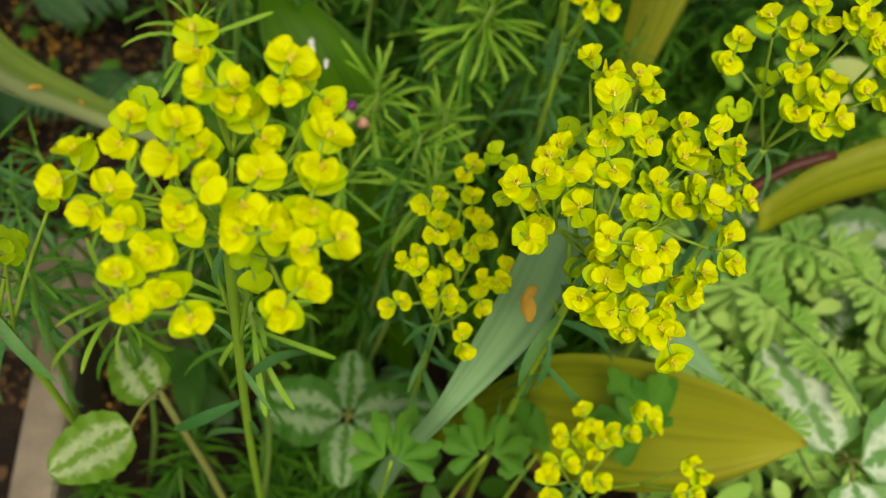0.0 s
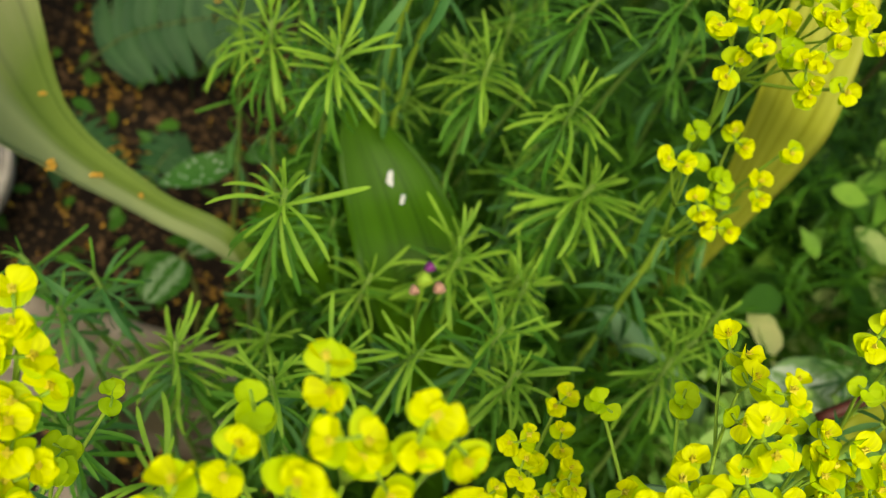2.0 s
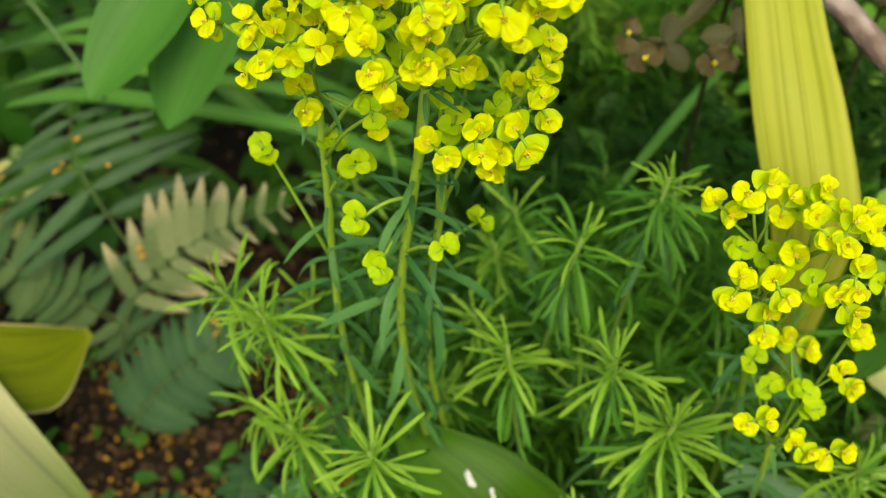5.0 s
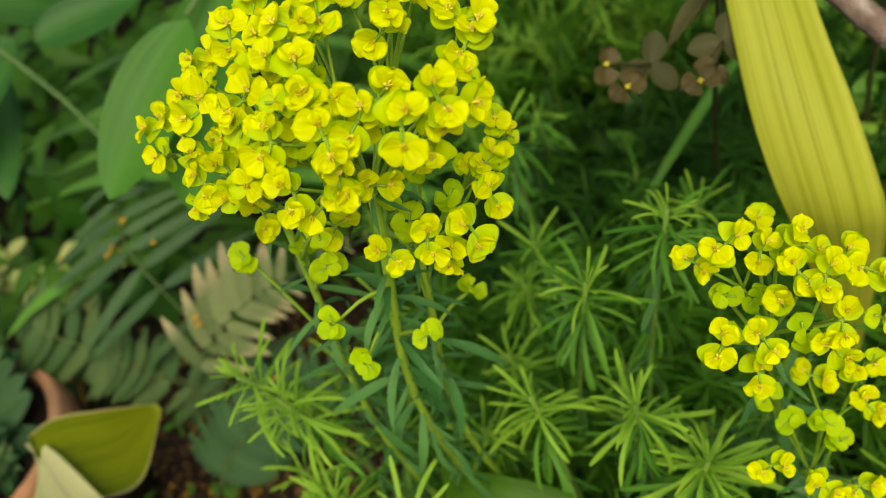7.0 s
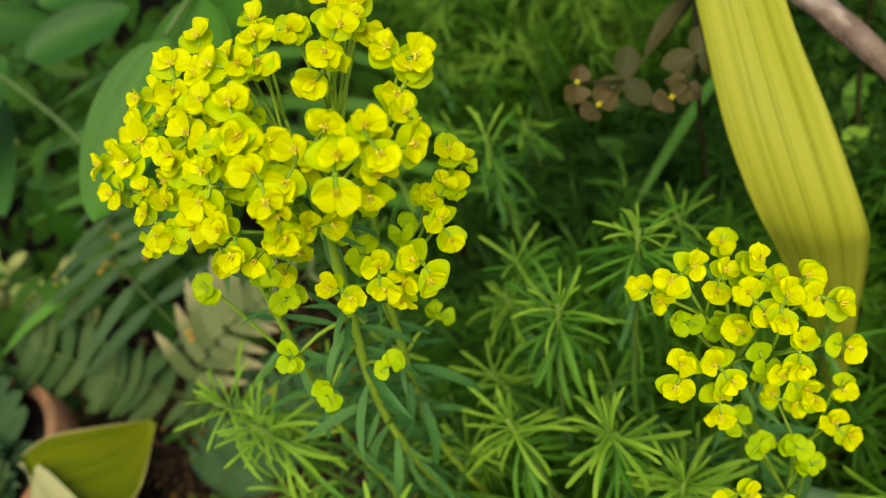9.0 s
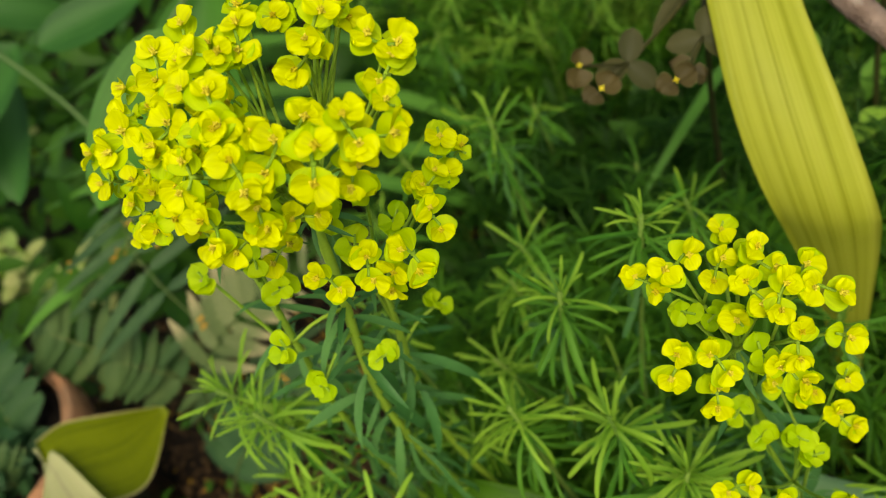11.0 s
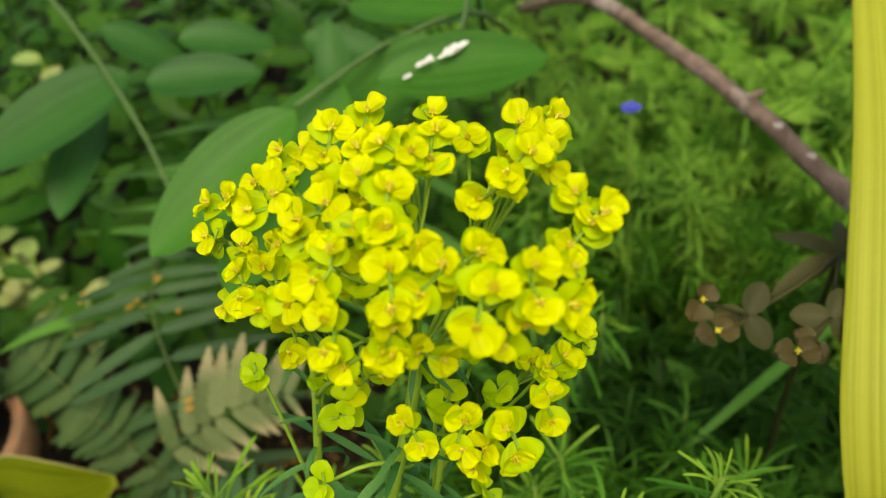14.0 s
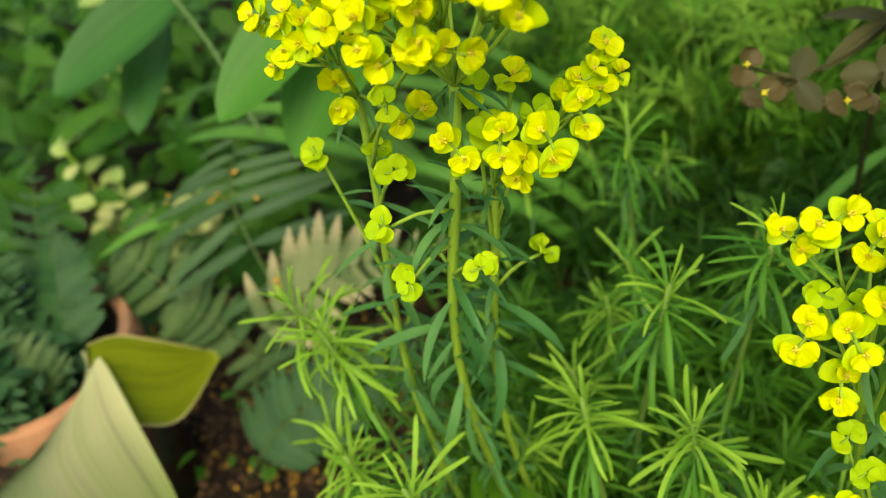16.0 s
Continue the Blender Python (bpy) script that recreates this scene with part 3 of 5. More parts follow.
def scatter(name, count, box, mat, size, label, category, seed, clumps=0):
    """Small curled flakes lying on the soil, as one mass."""
    rng = random.Random(seed)
    verts, faces = [], []
    spots = [(rng.uniform(*box[0]), rng.uniform(*box[1])) for _ in range(clumps)]
    for _ in range(count):
        x, y = rng.uniform(*box[0]), rng.uniform(*box[1])
        if clumps and rng.random() < 0.75:
            c = rng.choice(spots)
            x, y = c[0] + rng.gauss(0, 0.012), c[1] + rng.gauss(0, 0.012)
        s = size * rng.uniform(0.5, 1.4)
        m = Matrix.Translation((x, y, GROUND + rng.uniform(0.001, 0.006))) @ pose(0, 0, 0, rng.uniform(-25, 25), rng.uniform(-25, 25), rng.uniform(0, 360))
        o = len(verts)
        k = rng.uniform(0.4, 0.8)
        for q in ((-1, 0, 0), (-0.4, k, 0.25), (0.5, k * 0.9, 0.3), (1, 0, 0.05), (0.5, -k, 0.3), (-0.4, -k * 0.9, 0.2), (0, 0, -0.1)):
            verts.append(m @ (V(q) * s * 0.5))
        faces += [(o + a, o + (a + 1) % 6, o + 6) for a in range(6)]
    tagged(place(name, mesh_of(name, verts, faces, mat, [(0.5, 0.5)] * len(verts))), label, category, kind="stuff")


ground()
scatter("fallen_petals", 2300, ((-0.45, 0.02), (0.24, 0.72)), PETAL, 0.0042, "orange-yellow fallen petals lying on the soil", "petals", 1, 45)
scatter("leaf_litter", 2600, ((-0.55, 0.5), (0.1, 1.3)), LITTER, 0.009, "brown dry leaf bits lying on the soil", "litter", 2)
scatter("bark_crumbs", 7000, ((-0.42, 0.04), (0.22, 0.70)), LITTER, 0.0042, "fine brown bark crumbs and dry petals on the soil", "litter", 9)

# ---- bed edging and pots ----
def board(name, a, b, across, top, depth):
    """A sawn board on edge between two points, with worn corners."""
    a, b, across = V((*a, top)), V((*b, top)), V((*across, 0))
    n, verts, faces = 14, [], []
    prof = [(0, -depth), (0, -0.004), (0.08, -0.0008), (0.2, 0), (0.8, 0), (0.92, -0.0008), (1, -0.004), (1, -depth)]
    for i in range(n):
        p = a.lerp(b, i / (n - 1))
        for s, z in prof:
            verts.append(p + across * s + V((0, 0, z + 0.0012 * noise.noise(V((i, s * 4, 1.5))))))
    m = len(prof)
    for i in range(n - 1):
        for k in range(m):
            faces.append((i * m + k, i * m + (k + 1) % m, (i + 1) * m + (k + 1) % m, (i + 1) * m + k))
    faces += [tuple(range(m - 1, -1, -1)), tuple(range((n - 1) * m, n * m))]
    tagged(place(name, mesh_of(name, verts, faces, WOOD, smooth=False)), "weathered grey-brown wooden board edging the bed", "board", "bed edging boards")


board("edging_board", (-0.1375, 0.252), (-0.116, -0.06), (0.0225, 0.001), 0.05, 0.075)
board("edging_board", (-0.055, 0.251), (-0.55, 0.285), (0.003, 0.046), 0.047, 0.072)


def pot(at, radius, height, mat, label):
    p = thing("flower_pot", at, label, "flower pot", "flower pots")
    n = 40
    body = [(0.72, 0), (0.74, 0.004), (0.93, 0.80), (0.935, 0.83), (0.89, 0.83), (0.66, 0.06)]
    rim = [(0.94, 0.815), (1.06, 0.815), (1.09, 0.845), (1.085, 0.975), (1.06, 1.0), (1.03, 1.0), (1.02, 0.985), (1.0, 0.985), (0.99, 0.998), (0.965, 0.995), (0.945, 0.96), (0.93, 0.83)]
    for name, prof, surface in (("body", body, SHADED_CLAY), ("rim", rim, mat)):
        verts, faces = [], []
        for r, h in prof:
            for k in range(n):
                w = 2 * math.pi * k / n
                q = 1 + 0.012 * noise.noise(V((3 * math.cos(w), 3 * math.sin(w), 8 * h)))
                verts.append((radius * r * q * math.cos(w), radius * r * q * math.sin(w), height * h))
        for i in range(len(prof) - 1):
            for k in range(n):
                faces.append((i * n + k, i * n + (k + 1) % n, (i + 1) * n + (k + 1) % n, (i + 1) * n + k))
        if name == "body":
            faces.append(tuple(range(n - 1, -1, -1)))
        place(name, mesh_of(name, verts, faces, surface), p)
    v, f = [(0, 0, height * 0.93)], []
    for k in range(n):
        w = 2 * math.pi * k / n
        v.append((radius * 0.9 * math.cos(w), radius * 0.9 * math.sin(w), height * 0.93))
        f.append((0, k + 1, (k + 1) % n + 1))
    place("potting_soil", mesh_of("potting_soil", v, f, SOIL), p)


pot((-0.328, 0.532, GROUND), 0.062, 0.165, TERRACOTTA, "round terracotta flower pot with a worn rim among ferns")
pot((-0.280, 0.362, GROUND), 0.062, 0.075, GREY_POT, "small clay flower pot with a whitish limed rim")

# ---- broad leaves ----
def tulip_leaf(label, parts):
    """A broad strap leaf made of one or two stretches of blade."""
    at = V(parts[0][1][0][0])
    t = thing("tulip_leaf", at, label, "leaf", "broad leaves")
    for nm, stations, mat, kw in parts:
        place(nm, ribbon(nm, [(V(c) - at, V(h)) for c, h in stations], mat, **kw), t)
    return t


tulip_leaf("large pale yellow-green striped leaf with a rolled olive tip", [
    ("blade", [((-0.030, 0.262, GROUND), (0.002, 0.008, 0.0)), ((-0.046, 0.285, 0.07), (0.002, 0.008, 0.003)), ((-0.062, 0.297, 0.142), (0.0, 0.007, 0.004)), ((-0.104, 0.306, 0.153), (-0.001, 0.009, 0.001)), ((-0.153, 0.322, 0.162), (-0.004, 0.020, -0.002)), ((-0.189, 0.344, 0.180), (-0.006, 0.049, -0.013)), ((-0.231, 0.390, 0.207), (0.012, 0.046, -0.018)), ((-0.232, 0.438, 0.204), (0.0, 0.026, 0.0)), ((-0.229, 0.4445, 0.1995), (-0.007, 0.0215, 0.0085))], TULIP_PALE, dict(n=44, m=11, cup=-0.18, ribs=0.004, ripple=0.001)),
    ("rolled_tip", [((-0.229, 0.445, 0.1995), (-0.007, 0.0215, 0.0085)), ((-0.219, 0.454, 0.188), (-0.006, 0.023, 0.0125)), ((-0.203, 0.464, 0.171), (-0.004, 0.019, 0.0125)), ((-0.185, 0.490, 0.156), (-0.001, 0.002, 0.001))], TULIP_OLIVE, dict(n=20, m=11, cup=0.1, ribs=0.004))])
tulip_leaf("broad dark green tulip leaf with white droppings", [
    ("blade", [((0.070, 0.225, GROUND), (0.005, 0.0, 0.002)), ((0.054, 0.240, 0.10), (0.010, 0.001, 0.003)), ((0.024, 0.268, 0.190), (0.024, 0.003, 0.006)), ((0.004, 0.305, 0.205), (0.022, 0.004, 0.005)), ((-0.012, 0.325, 0.215), (0.014, 0.003, 0.003)), ((-0.024, 0.345, 0.218), (0.001, 0.0, 0.0))], TULIP_DARK, dict(n=36, m=13, cup=0.18, ribs=0.004, rib_count=6))])
tulip_leaf("dark green tulip leaf with a withered brown edge", [
    ("blade", [((0.03, 0.24, GROUND), (0.006, 0.012, 0.0)), ((0.012, 0.27, 0.09), (0.006, 0.014, 0.0)), ((-0.016, 0.302, 0.150), (0.005, 0.016, 0.002)), ((-0.040, 0.308, 0.158), (0.003, 0.014, 0.003)), ((-0.056, 0.312, 0.160), (0.001, 0.006, 0.001))], TULIP_DARK, dict(n=26, m=9, cup=0.15, ribs=0.004))])
tulip_leaf("tall yellow fading tulip leaf with parallel ribs", [
    ("blade", [((0.168, 0.350, GROUND), (0.003, -0.001, 0.0)), ((0.168, 0.347, 0.12), (0.005, -0.003, 0.0)), ((0.166, 0.344, 0.205), (0.009, -0.005, -0.001)), ((0.161, 0.342, 0.252), (0.0140, -0.0075, -0.003)), ((0.157, 0.343, 0.283), (0.0160, -0.009, -0.003)), ((0.160, 0.368, 0.312), (0.017, -0.006, -0.003)), ((0.168, 0.402, 0.334), (0.015, -0.005, -0.005)), ((0.180, 0.450, 0.366), (0.013, -0.004, -0.004)), ((0.190, 0.505, 0.396), (0.009, -0.003, -0.003)), ((0.197, 0.55, 0.405), (0.001, 0.0, 0.0))], TULIP_YELLOW, dict(n=36, m=11, cup=0.22, ribs=0.0008, rib_count=7))])
tulip_leaf("blue-green waxy tulip leaf arching under the flowers", [
    ("blade", [((0.044, 0.150, GROUND), (0.004, -0.002, 0.0)), ((0.048, 0.138, 0.12), (0.004, -0.002, 0.0)), ((0.0550, 0.1200, 0.2250), (0.0030, -0.0012, 0.0)), ((0.0648, 0.1272, 0.2479), (0.0056, -0.0022, 0.0002)), ((0.0741, 0.1366, 0.2663), (0.0076, -0.0038, 0.0)), ((0.0780, 0.1416, 0.2857), (0.0078, -0.0043, -0.0002)), ((0.0809, 0.1462, 0.3018), (0.0063, -0.0038, -0.0004)), ((0.0920, 0.1425, 0.3072), (0.0036, -0.0050, -0.0019)), ((0.1094, 0.1338, 0.2949), (0.0015, -0.0066, -0.0014)), ((0.1216, 0.1299, 0.2792), (-0.0016, -0.0049, -0.0022)), ((0.1395, 0.1202, 0.2699), (-0.0003, -0.0004, -0.0004))], GLAUCOUS, dict(n=36, m=9, cup=0.25, ribs=0.004))])
tulip_leaf("pale blue-green tulip leaf low among the shoots", [
    ("blade", [((0.215, 0.264, GROUND), (0.006, -0.002, 0.0)), ((0.161, 0.266, 0.15), (0.013, -0.006, 0.0)), ((0.137, 0.274, 0.168), (0.017, -0.008, 0.002)), ((0.125, 0.288, 0.172), (0.015, -0.007, 0.002)), ((0.121, 0.297, 0.17), (0.001, 0.0, 0.0))], GLAUCOUS, dict(n=24, m=9, cup=0.2, ribs=0.004))])
tulip_leaf("fading olive-yellow tulip leaf lying low", [
    ("blade", [((0.060, 0.182, GROUND), (0.0, -0.005, 0.0)), ((0.072, 0.172, 0.09), (-0.002, -0.008, 0.0)), ((0.0977, 0.1578, 0.1637), (-0.0034, -0.0170, 0.0001)), ((0.1109, 0.1480, 0.1808), (-0.0020, -0.0249, -0.0037)), ((0.1349, 0.1386, 0.1968), (-0.0034, -0.0262, -0.0041)), ((0.1605, 0.1310, 0.2076), (-0.0052, -0.0205, -0.0029)), ((0.1791, 0.1263, 0.2152), (-0.0044, -0.0118, -0.0014)), ((0.1954, 0.1237, 0.2174), (-0.0003, -0.0007, -0.0005))], TULIP_FADED, dict(n=30, m=11, cup=0.2, ribs=0.004))])
tulip_leaf("broad olive-green leaf beside a red stalk", [
    ("blade", [((0.200, 0.228, 0.215), (0.0, 0.006, 0.003)), ((0.228, 0.236, 0.238), (0.0, 0.010, 0.003)), ((0.265, 0.240, 0.248), (0.0, 0.012, 0.003)), ((0.32, 0.23, 0.22), (0.0, 0.012, 0.002)), ((0.36, 0.20, 0.10), (0.004, 0.010, 0.0)), ((0.37, 0.19, GROUND), (0.006, 0.006, 0.0))], TULIP_FADED, dict(n=28, m=9, cup=0.2, ribs=0.004))])
v, f = tube([(0.0, 0.0, 0.0), (0.018, 0.008, 0.014), (0.038, 0.013, 0.021)], 0.0027, 0.0022, 8, 10)
tagged(place("red_stalk", mesh_of("red_stalk", v, f, REDSTEM), None, Matrix.Translation((0.182, 0.226, 0.228))), "dark red glossy leaf stalk resting on a broad leaf", "stalk")


def dropping(at, size, along):
    verts, faces = [], []
    n = 18
    for r, h in ((1.0, 0.0), (0.8, 0.25), (0.4, 0.4)):
        for k in range(n):
            w = 2 * math.pi * k / n
            q = r * (0.85 + 0.75 * noise.noise(V((1.9 * math.cos(w), 1.9 * math.sin(w), at[0] * 900 + r))))
            verts.append((size * q * math.cos(w) * 2.1, size * 0.8 * q * math.sin(w), size * h))
    for i in range(2):
        for k in range(n):
            faces.append((i * n + k, i * n + (k + 1) % n, (i + 1) * n + (k + 1) % n, (i + 1) * n + k))
    faces.append(tuple(range(2 * n, 3 * n)))
    tagged(place("bird_dropping", mesh_of("bird_dropping", verts, faces, CHALK), None, aim(at, along, (0.0, -0.3, 0.9))), "small white bird dropping on a leaf", "dropping", "droppings")


dropping((0.0, 0.3103, 0.2094), 0.0022, (0.1, -0.9, -0.25))
dropping((0.0075, 0.3024, 0.2066), 0.0015, (0.1, -0.9, -0.25))

# ---- flowering spurge stems ----
A_FULL = [(-0.012, 0.120, 0.389), (-0.007, 0.111, 0.389), (-0.024, 0.109, 0.376), (-0.014, 0.102, 0.383), (0.000, 0.109, 0.380), (0.004, 0.114, 0.390), (0.010, 0.115, 0.386), (-0.032, 0.102, 0.373), (-0.027, 0.098, 0.370), (0.012, 0.101, 0.385), (0.011, 0.095, 0.381), (0.000, 0.096, 0.380), (0.002, 0.090, 0.375), (-0.009, 0.094, 0.379), (-0.018, 0.090, 0.372), (-0.013, 0.089, 0.373), (-0.019, 0.079, 0.371), (-0.010, 0.079, 0.368), (0.013, 0.086, 0.379), (0.009, 0.079, 0.373)]
B_FULL = [(0.081, 0.170, 0.347), (0.077, 0.139, 0.364), (0.077, 0.132, 0.356), (0.102, 0.144, 0.344), (0.111, 0.148, 0.347), (0.103, 0.137, 0.335), (0.115, 0.127, 0.331), (0.079, 0.112, 0.351), (0.076, 0.108, 0.337), (0.082, 0.103, 0.337), (0.099, 0.110, 0.331), (0.098, 0.101, 0.326), (0.059, 0.124, 0.354), (0.068, 0.134, 0.351)]
B_ONE = [(0.084, 0.152, 0.362), (0.091, 0.146, 0.347), (0.102, 0.152, 0.346), (0.115, 0.143, 0.343), (0.089, 0.113, 0.349), (0.084, 0.107, 0.349), (0.078, 0.105, 0.334), (0.062, 0.121, 0.337), (0.057, 0.132, 0.340), (0.106, 0.127, 0.315), (0.115, 0.148, 0.335), (0.124, 0.144, 0.330), (0.086, 0.124, 0.349), (0.093, 0.136, 0.343), (0.072, 0.124, 0.346), (0.106, 0.119, 0.331), (0.093, 0.103, 0.331), (0.083, 0.160, 0.350), (0.108, 0.136, 0.338)]
L_FULL = [(0.044, 0.159, 0.297), (0.037, 0.141, 0.268), (0.058, 0.130, 0.266)]
L_ONE = [(0.056, 0.175, 0.294), (0.058, 0.165, 0.290), (0.046, 0.153, 0.293), (0.060, 0.153, 0.293), (0.040, 0.148, 0.283), (0.056, 0.151, 0.282), (0.044, 0.144, 0.281), (0.050, 0.141, 0.274), (0.069, 0.146, 0.279), (0.063, 0.142, 0.272), (0.065, 0.144, 0.280)]
C_FULL = [(0.080, 0.284, 0.378), (0.088, 0.282, 0.383), (0.097, 0.282, 0.373), (0.106, 0.277, 0.376), (0.101, 0.271, 0.375), (0.105, 0.266, 0.377), (0.115, 0.265, 0.374), (0.078, 0.267, 0.365), (0.087, 0.263, 0.366), (0.084, 0.261, 0.354), (0.104, 0.257, 0.370), (0.100, 0.254, 0.365)]
C_LOW = [(0.105, 0.271, 0.318), (0.116, 0.260, 0.309), (0.080, 0.249, 0.324), (0.091, 0.242, 0.315), (0.101, 0.240, 0.308)]
H_FULL = [(0.007, 0.350, 0.453), (0.000, 0.343, 0.454), (0.016, 0.327, 0.461), (0.022, 0.330, 0.459), (0.038, 0.325, 0.457), (0.045, 0.334, 0.452), (0.033, 0.325, 0.451), (0.050, 0.316, 0.452), (0.048, 0.312, 0.448), (0.027, 0.306, 0.450), (0.038, 0.294, 0.454), (0.041, 0.297, 0.447), (0.029, 0.291, 0.453), (0.021, 0.301, 0.451), (0.014, 0.298, 0.453), (0.016, 0.308, 0.455), (0.014, 0.312, 0.459), (0.002, 0.308, 0.450), (-0.001, 0.323, 0.452), (-0.011, 0.326, 0.452), (0.002, 0.299, 0.442), (0.012, 0.300, 0.440)]
H_ONE = [(-0.012, 0.371, 0.432), (0.022, 0.351, 0.453), (0.029, 0.344, 0.451), (0.040, 0.342, 0.454), (0.007, 0.314, 0.454), (-0.021, 0.358, 0.434), (-0.007, 0.327, 0.433), (0.009, 0.328, 0.454), (-0.004, 0.321, 0.447), (0.007, 0.315, 0.442), (0.002, 0.329, 0.453)]
H_LEFT = [(-0.031, 0.358, 0.430), (-0.023, 0.331, 0.428), (-0.016, 0.332, 0.427), (-0.016, 0.334, 0.408), (0.002, 0.318, 0.408)]
H_LOW = [(0.012, 0.304, 0.406), (0.022, 0.303, 0.406), (0.033, 0.301, 0.405), (0.041, 0.309, 0.405)]
flower_stem((0.000, 0.135, GROUND), (-0.006, 0.118, 0.20), (-0.006, 0.104, 0.350), A_FULL, 1, "yellow flowering spurge stem with a wide open umbel", [(-0.009, 0.102, 0.382), (-0.004, 0.111, 0.385)], side=[(-0.023, 0.122, 0.369), (-0.000, 0.096, 0.354)], size=0.86, leaf_span=(0.55, 0.80), leaves=6)
flower_stem((0.105, 0.165, GROUND), (0.092, 0.145, 0.18), (0.084, 0.130, 0.318), B_FULL, 2, "yellow flowering spurge stem with a dense uneven umbel", B_ONE, side=[(0.097, 0.141, 0.320), (0.084, 0.132, 0.309), (0.078, 0.166, 0.326), (0.063, 0.168, 0.310)], side_from=0.99, size=0.94, under=0.35, leaves=14, leaf_span=(0.62, 0.93))
flower_stem((0.060, 0.175, GROUND), (0.056, 0.160, 0.14), (0.053, 0.148, 0.245), L_FULL + L_ONE, 3, "lower yellow flowering spurge stem in the shade of taller ones", [(0.052, 0.160, 0.284), (0.063, 0.158, 0.282), (0.050, 0.150, 0.272), (0.056, 0.142, 0.266)], size=0.76, leaves=18)
flower_stem((0.120, 0.330, GROUND), (0.110, 0.300, 0.18), (0.097, 0.280, 0.335), C_FULL, 4, "yellow flowering spurge stem before a tall yellow leaf", [(0.106, 0.301, 0.359), (0.096, 0.272, 0.365), (0.103, 0.251, 0.360), (0.114, 0.272, 0.374), (0.117, 0.260, 0.357)], face=(0, -0.66, 0.45), side=[(0.104, 0.284, 0.369), (0.087, 0.283, 0.359), (0.093, 0.279, 0.358), (0.097, 0.262, 0.363)], side_from=0.99, size=0.86)
flower_stem((0.118, 0.295, GROUND), (0.110, 0.276, 0.15), (0.100, 0.262, 0.272), C_LOW, 5, "short lime-yellow flowering spurge stem with loose florets", [(0.119, 0.264, 0.325)], face=(0, -0.66, 0.45), side=[(0.091, 0.271, 0.317), (0.094, 0.265, 0.309), (0.103, 0.260, 0.309), (0.105, 0.256, 0.303)], side_from=0.99, size=0.86)
flower_stem((0.000, 0.355, GROUND), (-0.012, 0.328, 0.27), (0.014, 0.319, 0.413), H_FULL, 6, "tall yellow flowering spurge stem with a large domed umbel", H_ONE, face=(0, -0.68, 0.42), side=[(-0.012, 0.310, 0.383), (-0.010, 0.306, 0.366), (0.009, 0.306, 0.366)], side_from=0.85, thick=0.0015, leaves=60, leaf_span=(0.42, 0.90), size=0.94, under=0.85)
flower_stem((0.008, 0.358, GROUND), (-0.004, 0.338, 0.24), (0.016, 0.328, 0.375), H_LOW, 7, "yellow flowering spurge stem under a taller umbel", [(0.047, 0.329, 0.396), (0.027, 0.326, 0.407), (0.039, 0.329, 0.397), (0.050, 0.331, 0.407)], face=(0, -0.66, 0.45), side=[(0.019, 0.316, 0.401), (0.031, 0.317, 0.402), (0.018, 0.319, 0.411), (0.025, 0.332, 0.343)], side_from=0.98, size=0.9, under=0.4, leaves=30)
flower_stem((-0.020, 0.356, GROUND), (-0.034, 0.342, 0.24), (-0.013, 0.339, 0.404), H_LEFT, 8, "slender spurge stem with lime-green side florets", [(-0.034, 0.353, 0.425), (-0.025, 0.345, 0.427), (-0.009, 0.314, 0.437)], face=(0, -0.66, 0.45), side=[(0.009, 0.314, 0.427), (-0.001, 0.310, 0.418), (-0.008, 0.326, 0.387), (-0.013, 0.338, 0.387), (-0.033, 0.348, 0.382)], side_from=0.97, thick=0.0012, leaves=44, leaf_span=(0.42, 0.93), size=0.88, under=0.5)
flower_stem((0.165, 0.205, GROUND), (0.155, 0.190, 0.18), (0.146, 0.180, 0.312), [(0.123, 0.185, 0.345), (0.132, 0.187, 0.354), (0.141, 0.186, 0.360), (0.138, 0.179, 0.349), (0.150, 0.180, 0.361), (0.146, 0.171, 0.347), (0.140, 0.171, 0.342), (0.147, 0.164, 0.341), (0.156, 0.167, 0.351), (0.156, 0.174, 0.359), (0.150, 0.184, 0.366), (0.162, 0.178, 0.360), (0.164, 0.168, 0.352)], 9, "yellow flowering spurge stem at the edge of the clump", side=[(0.128, 0.178, 0.330), (0.14, 0.19, 0.33)], size=0.9)
flower_stem((0.120, 0.118, GROUND), (0.120, 0.116, 0.10), (0.116, 0.113, 0.188), [(0.108, 0.124, 0.229), (0.112, 0.115, 0.226), (0.120, 0.118, 0.230), (0.103, 0.118, 0.225), (0.100, 0.110, 0.221), (0.111, 0.104, 0.222), (0.127, 0.123, 0.236), (0.142, 0.105, 0.235), (0.140, 0.098, 0.231), (0.096, 0.103, 0.217)], 10, "low yellow flowering spurge stem with small florets", size=0.85, leaves=14)
flower_stem((-0.075, 0.150, GROUND), (-0.075, 0.135, 0.18), (-0.074, 0.118, 0.312), [(-0.070, 0.135, 0.360), (-0.068, 0.128, 0.355), (-0.063, 0.123, 0.350), (-0.065, 0.116, 0.347), (-0.061, 0.111, 0.343), (-0.063, 0.104, 0.341), (-0.061, 0.101, 0.339), (-0.068, 0.120, 0.350), (-0.074, 0.125, 0.355), (-0.073, 0.114, 0.349), (-0.070, 0.105, 0.344), (-0.082, 0.120, 0.350), (-0.084, 0.110, 0.345)], 11, "yellow flowering spurge stem beside the wooden edging", side=[(-0.067, 0.132, 0.300), (-0.060, 0.146, 0.303), (-0.066, 0.125, 0.306)], size=0.95, leaves=4, leaf_span=(0.80, 0.93))

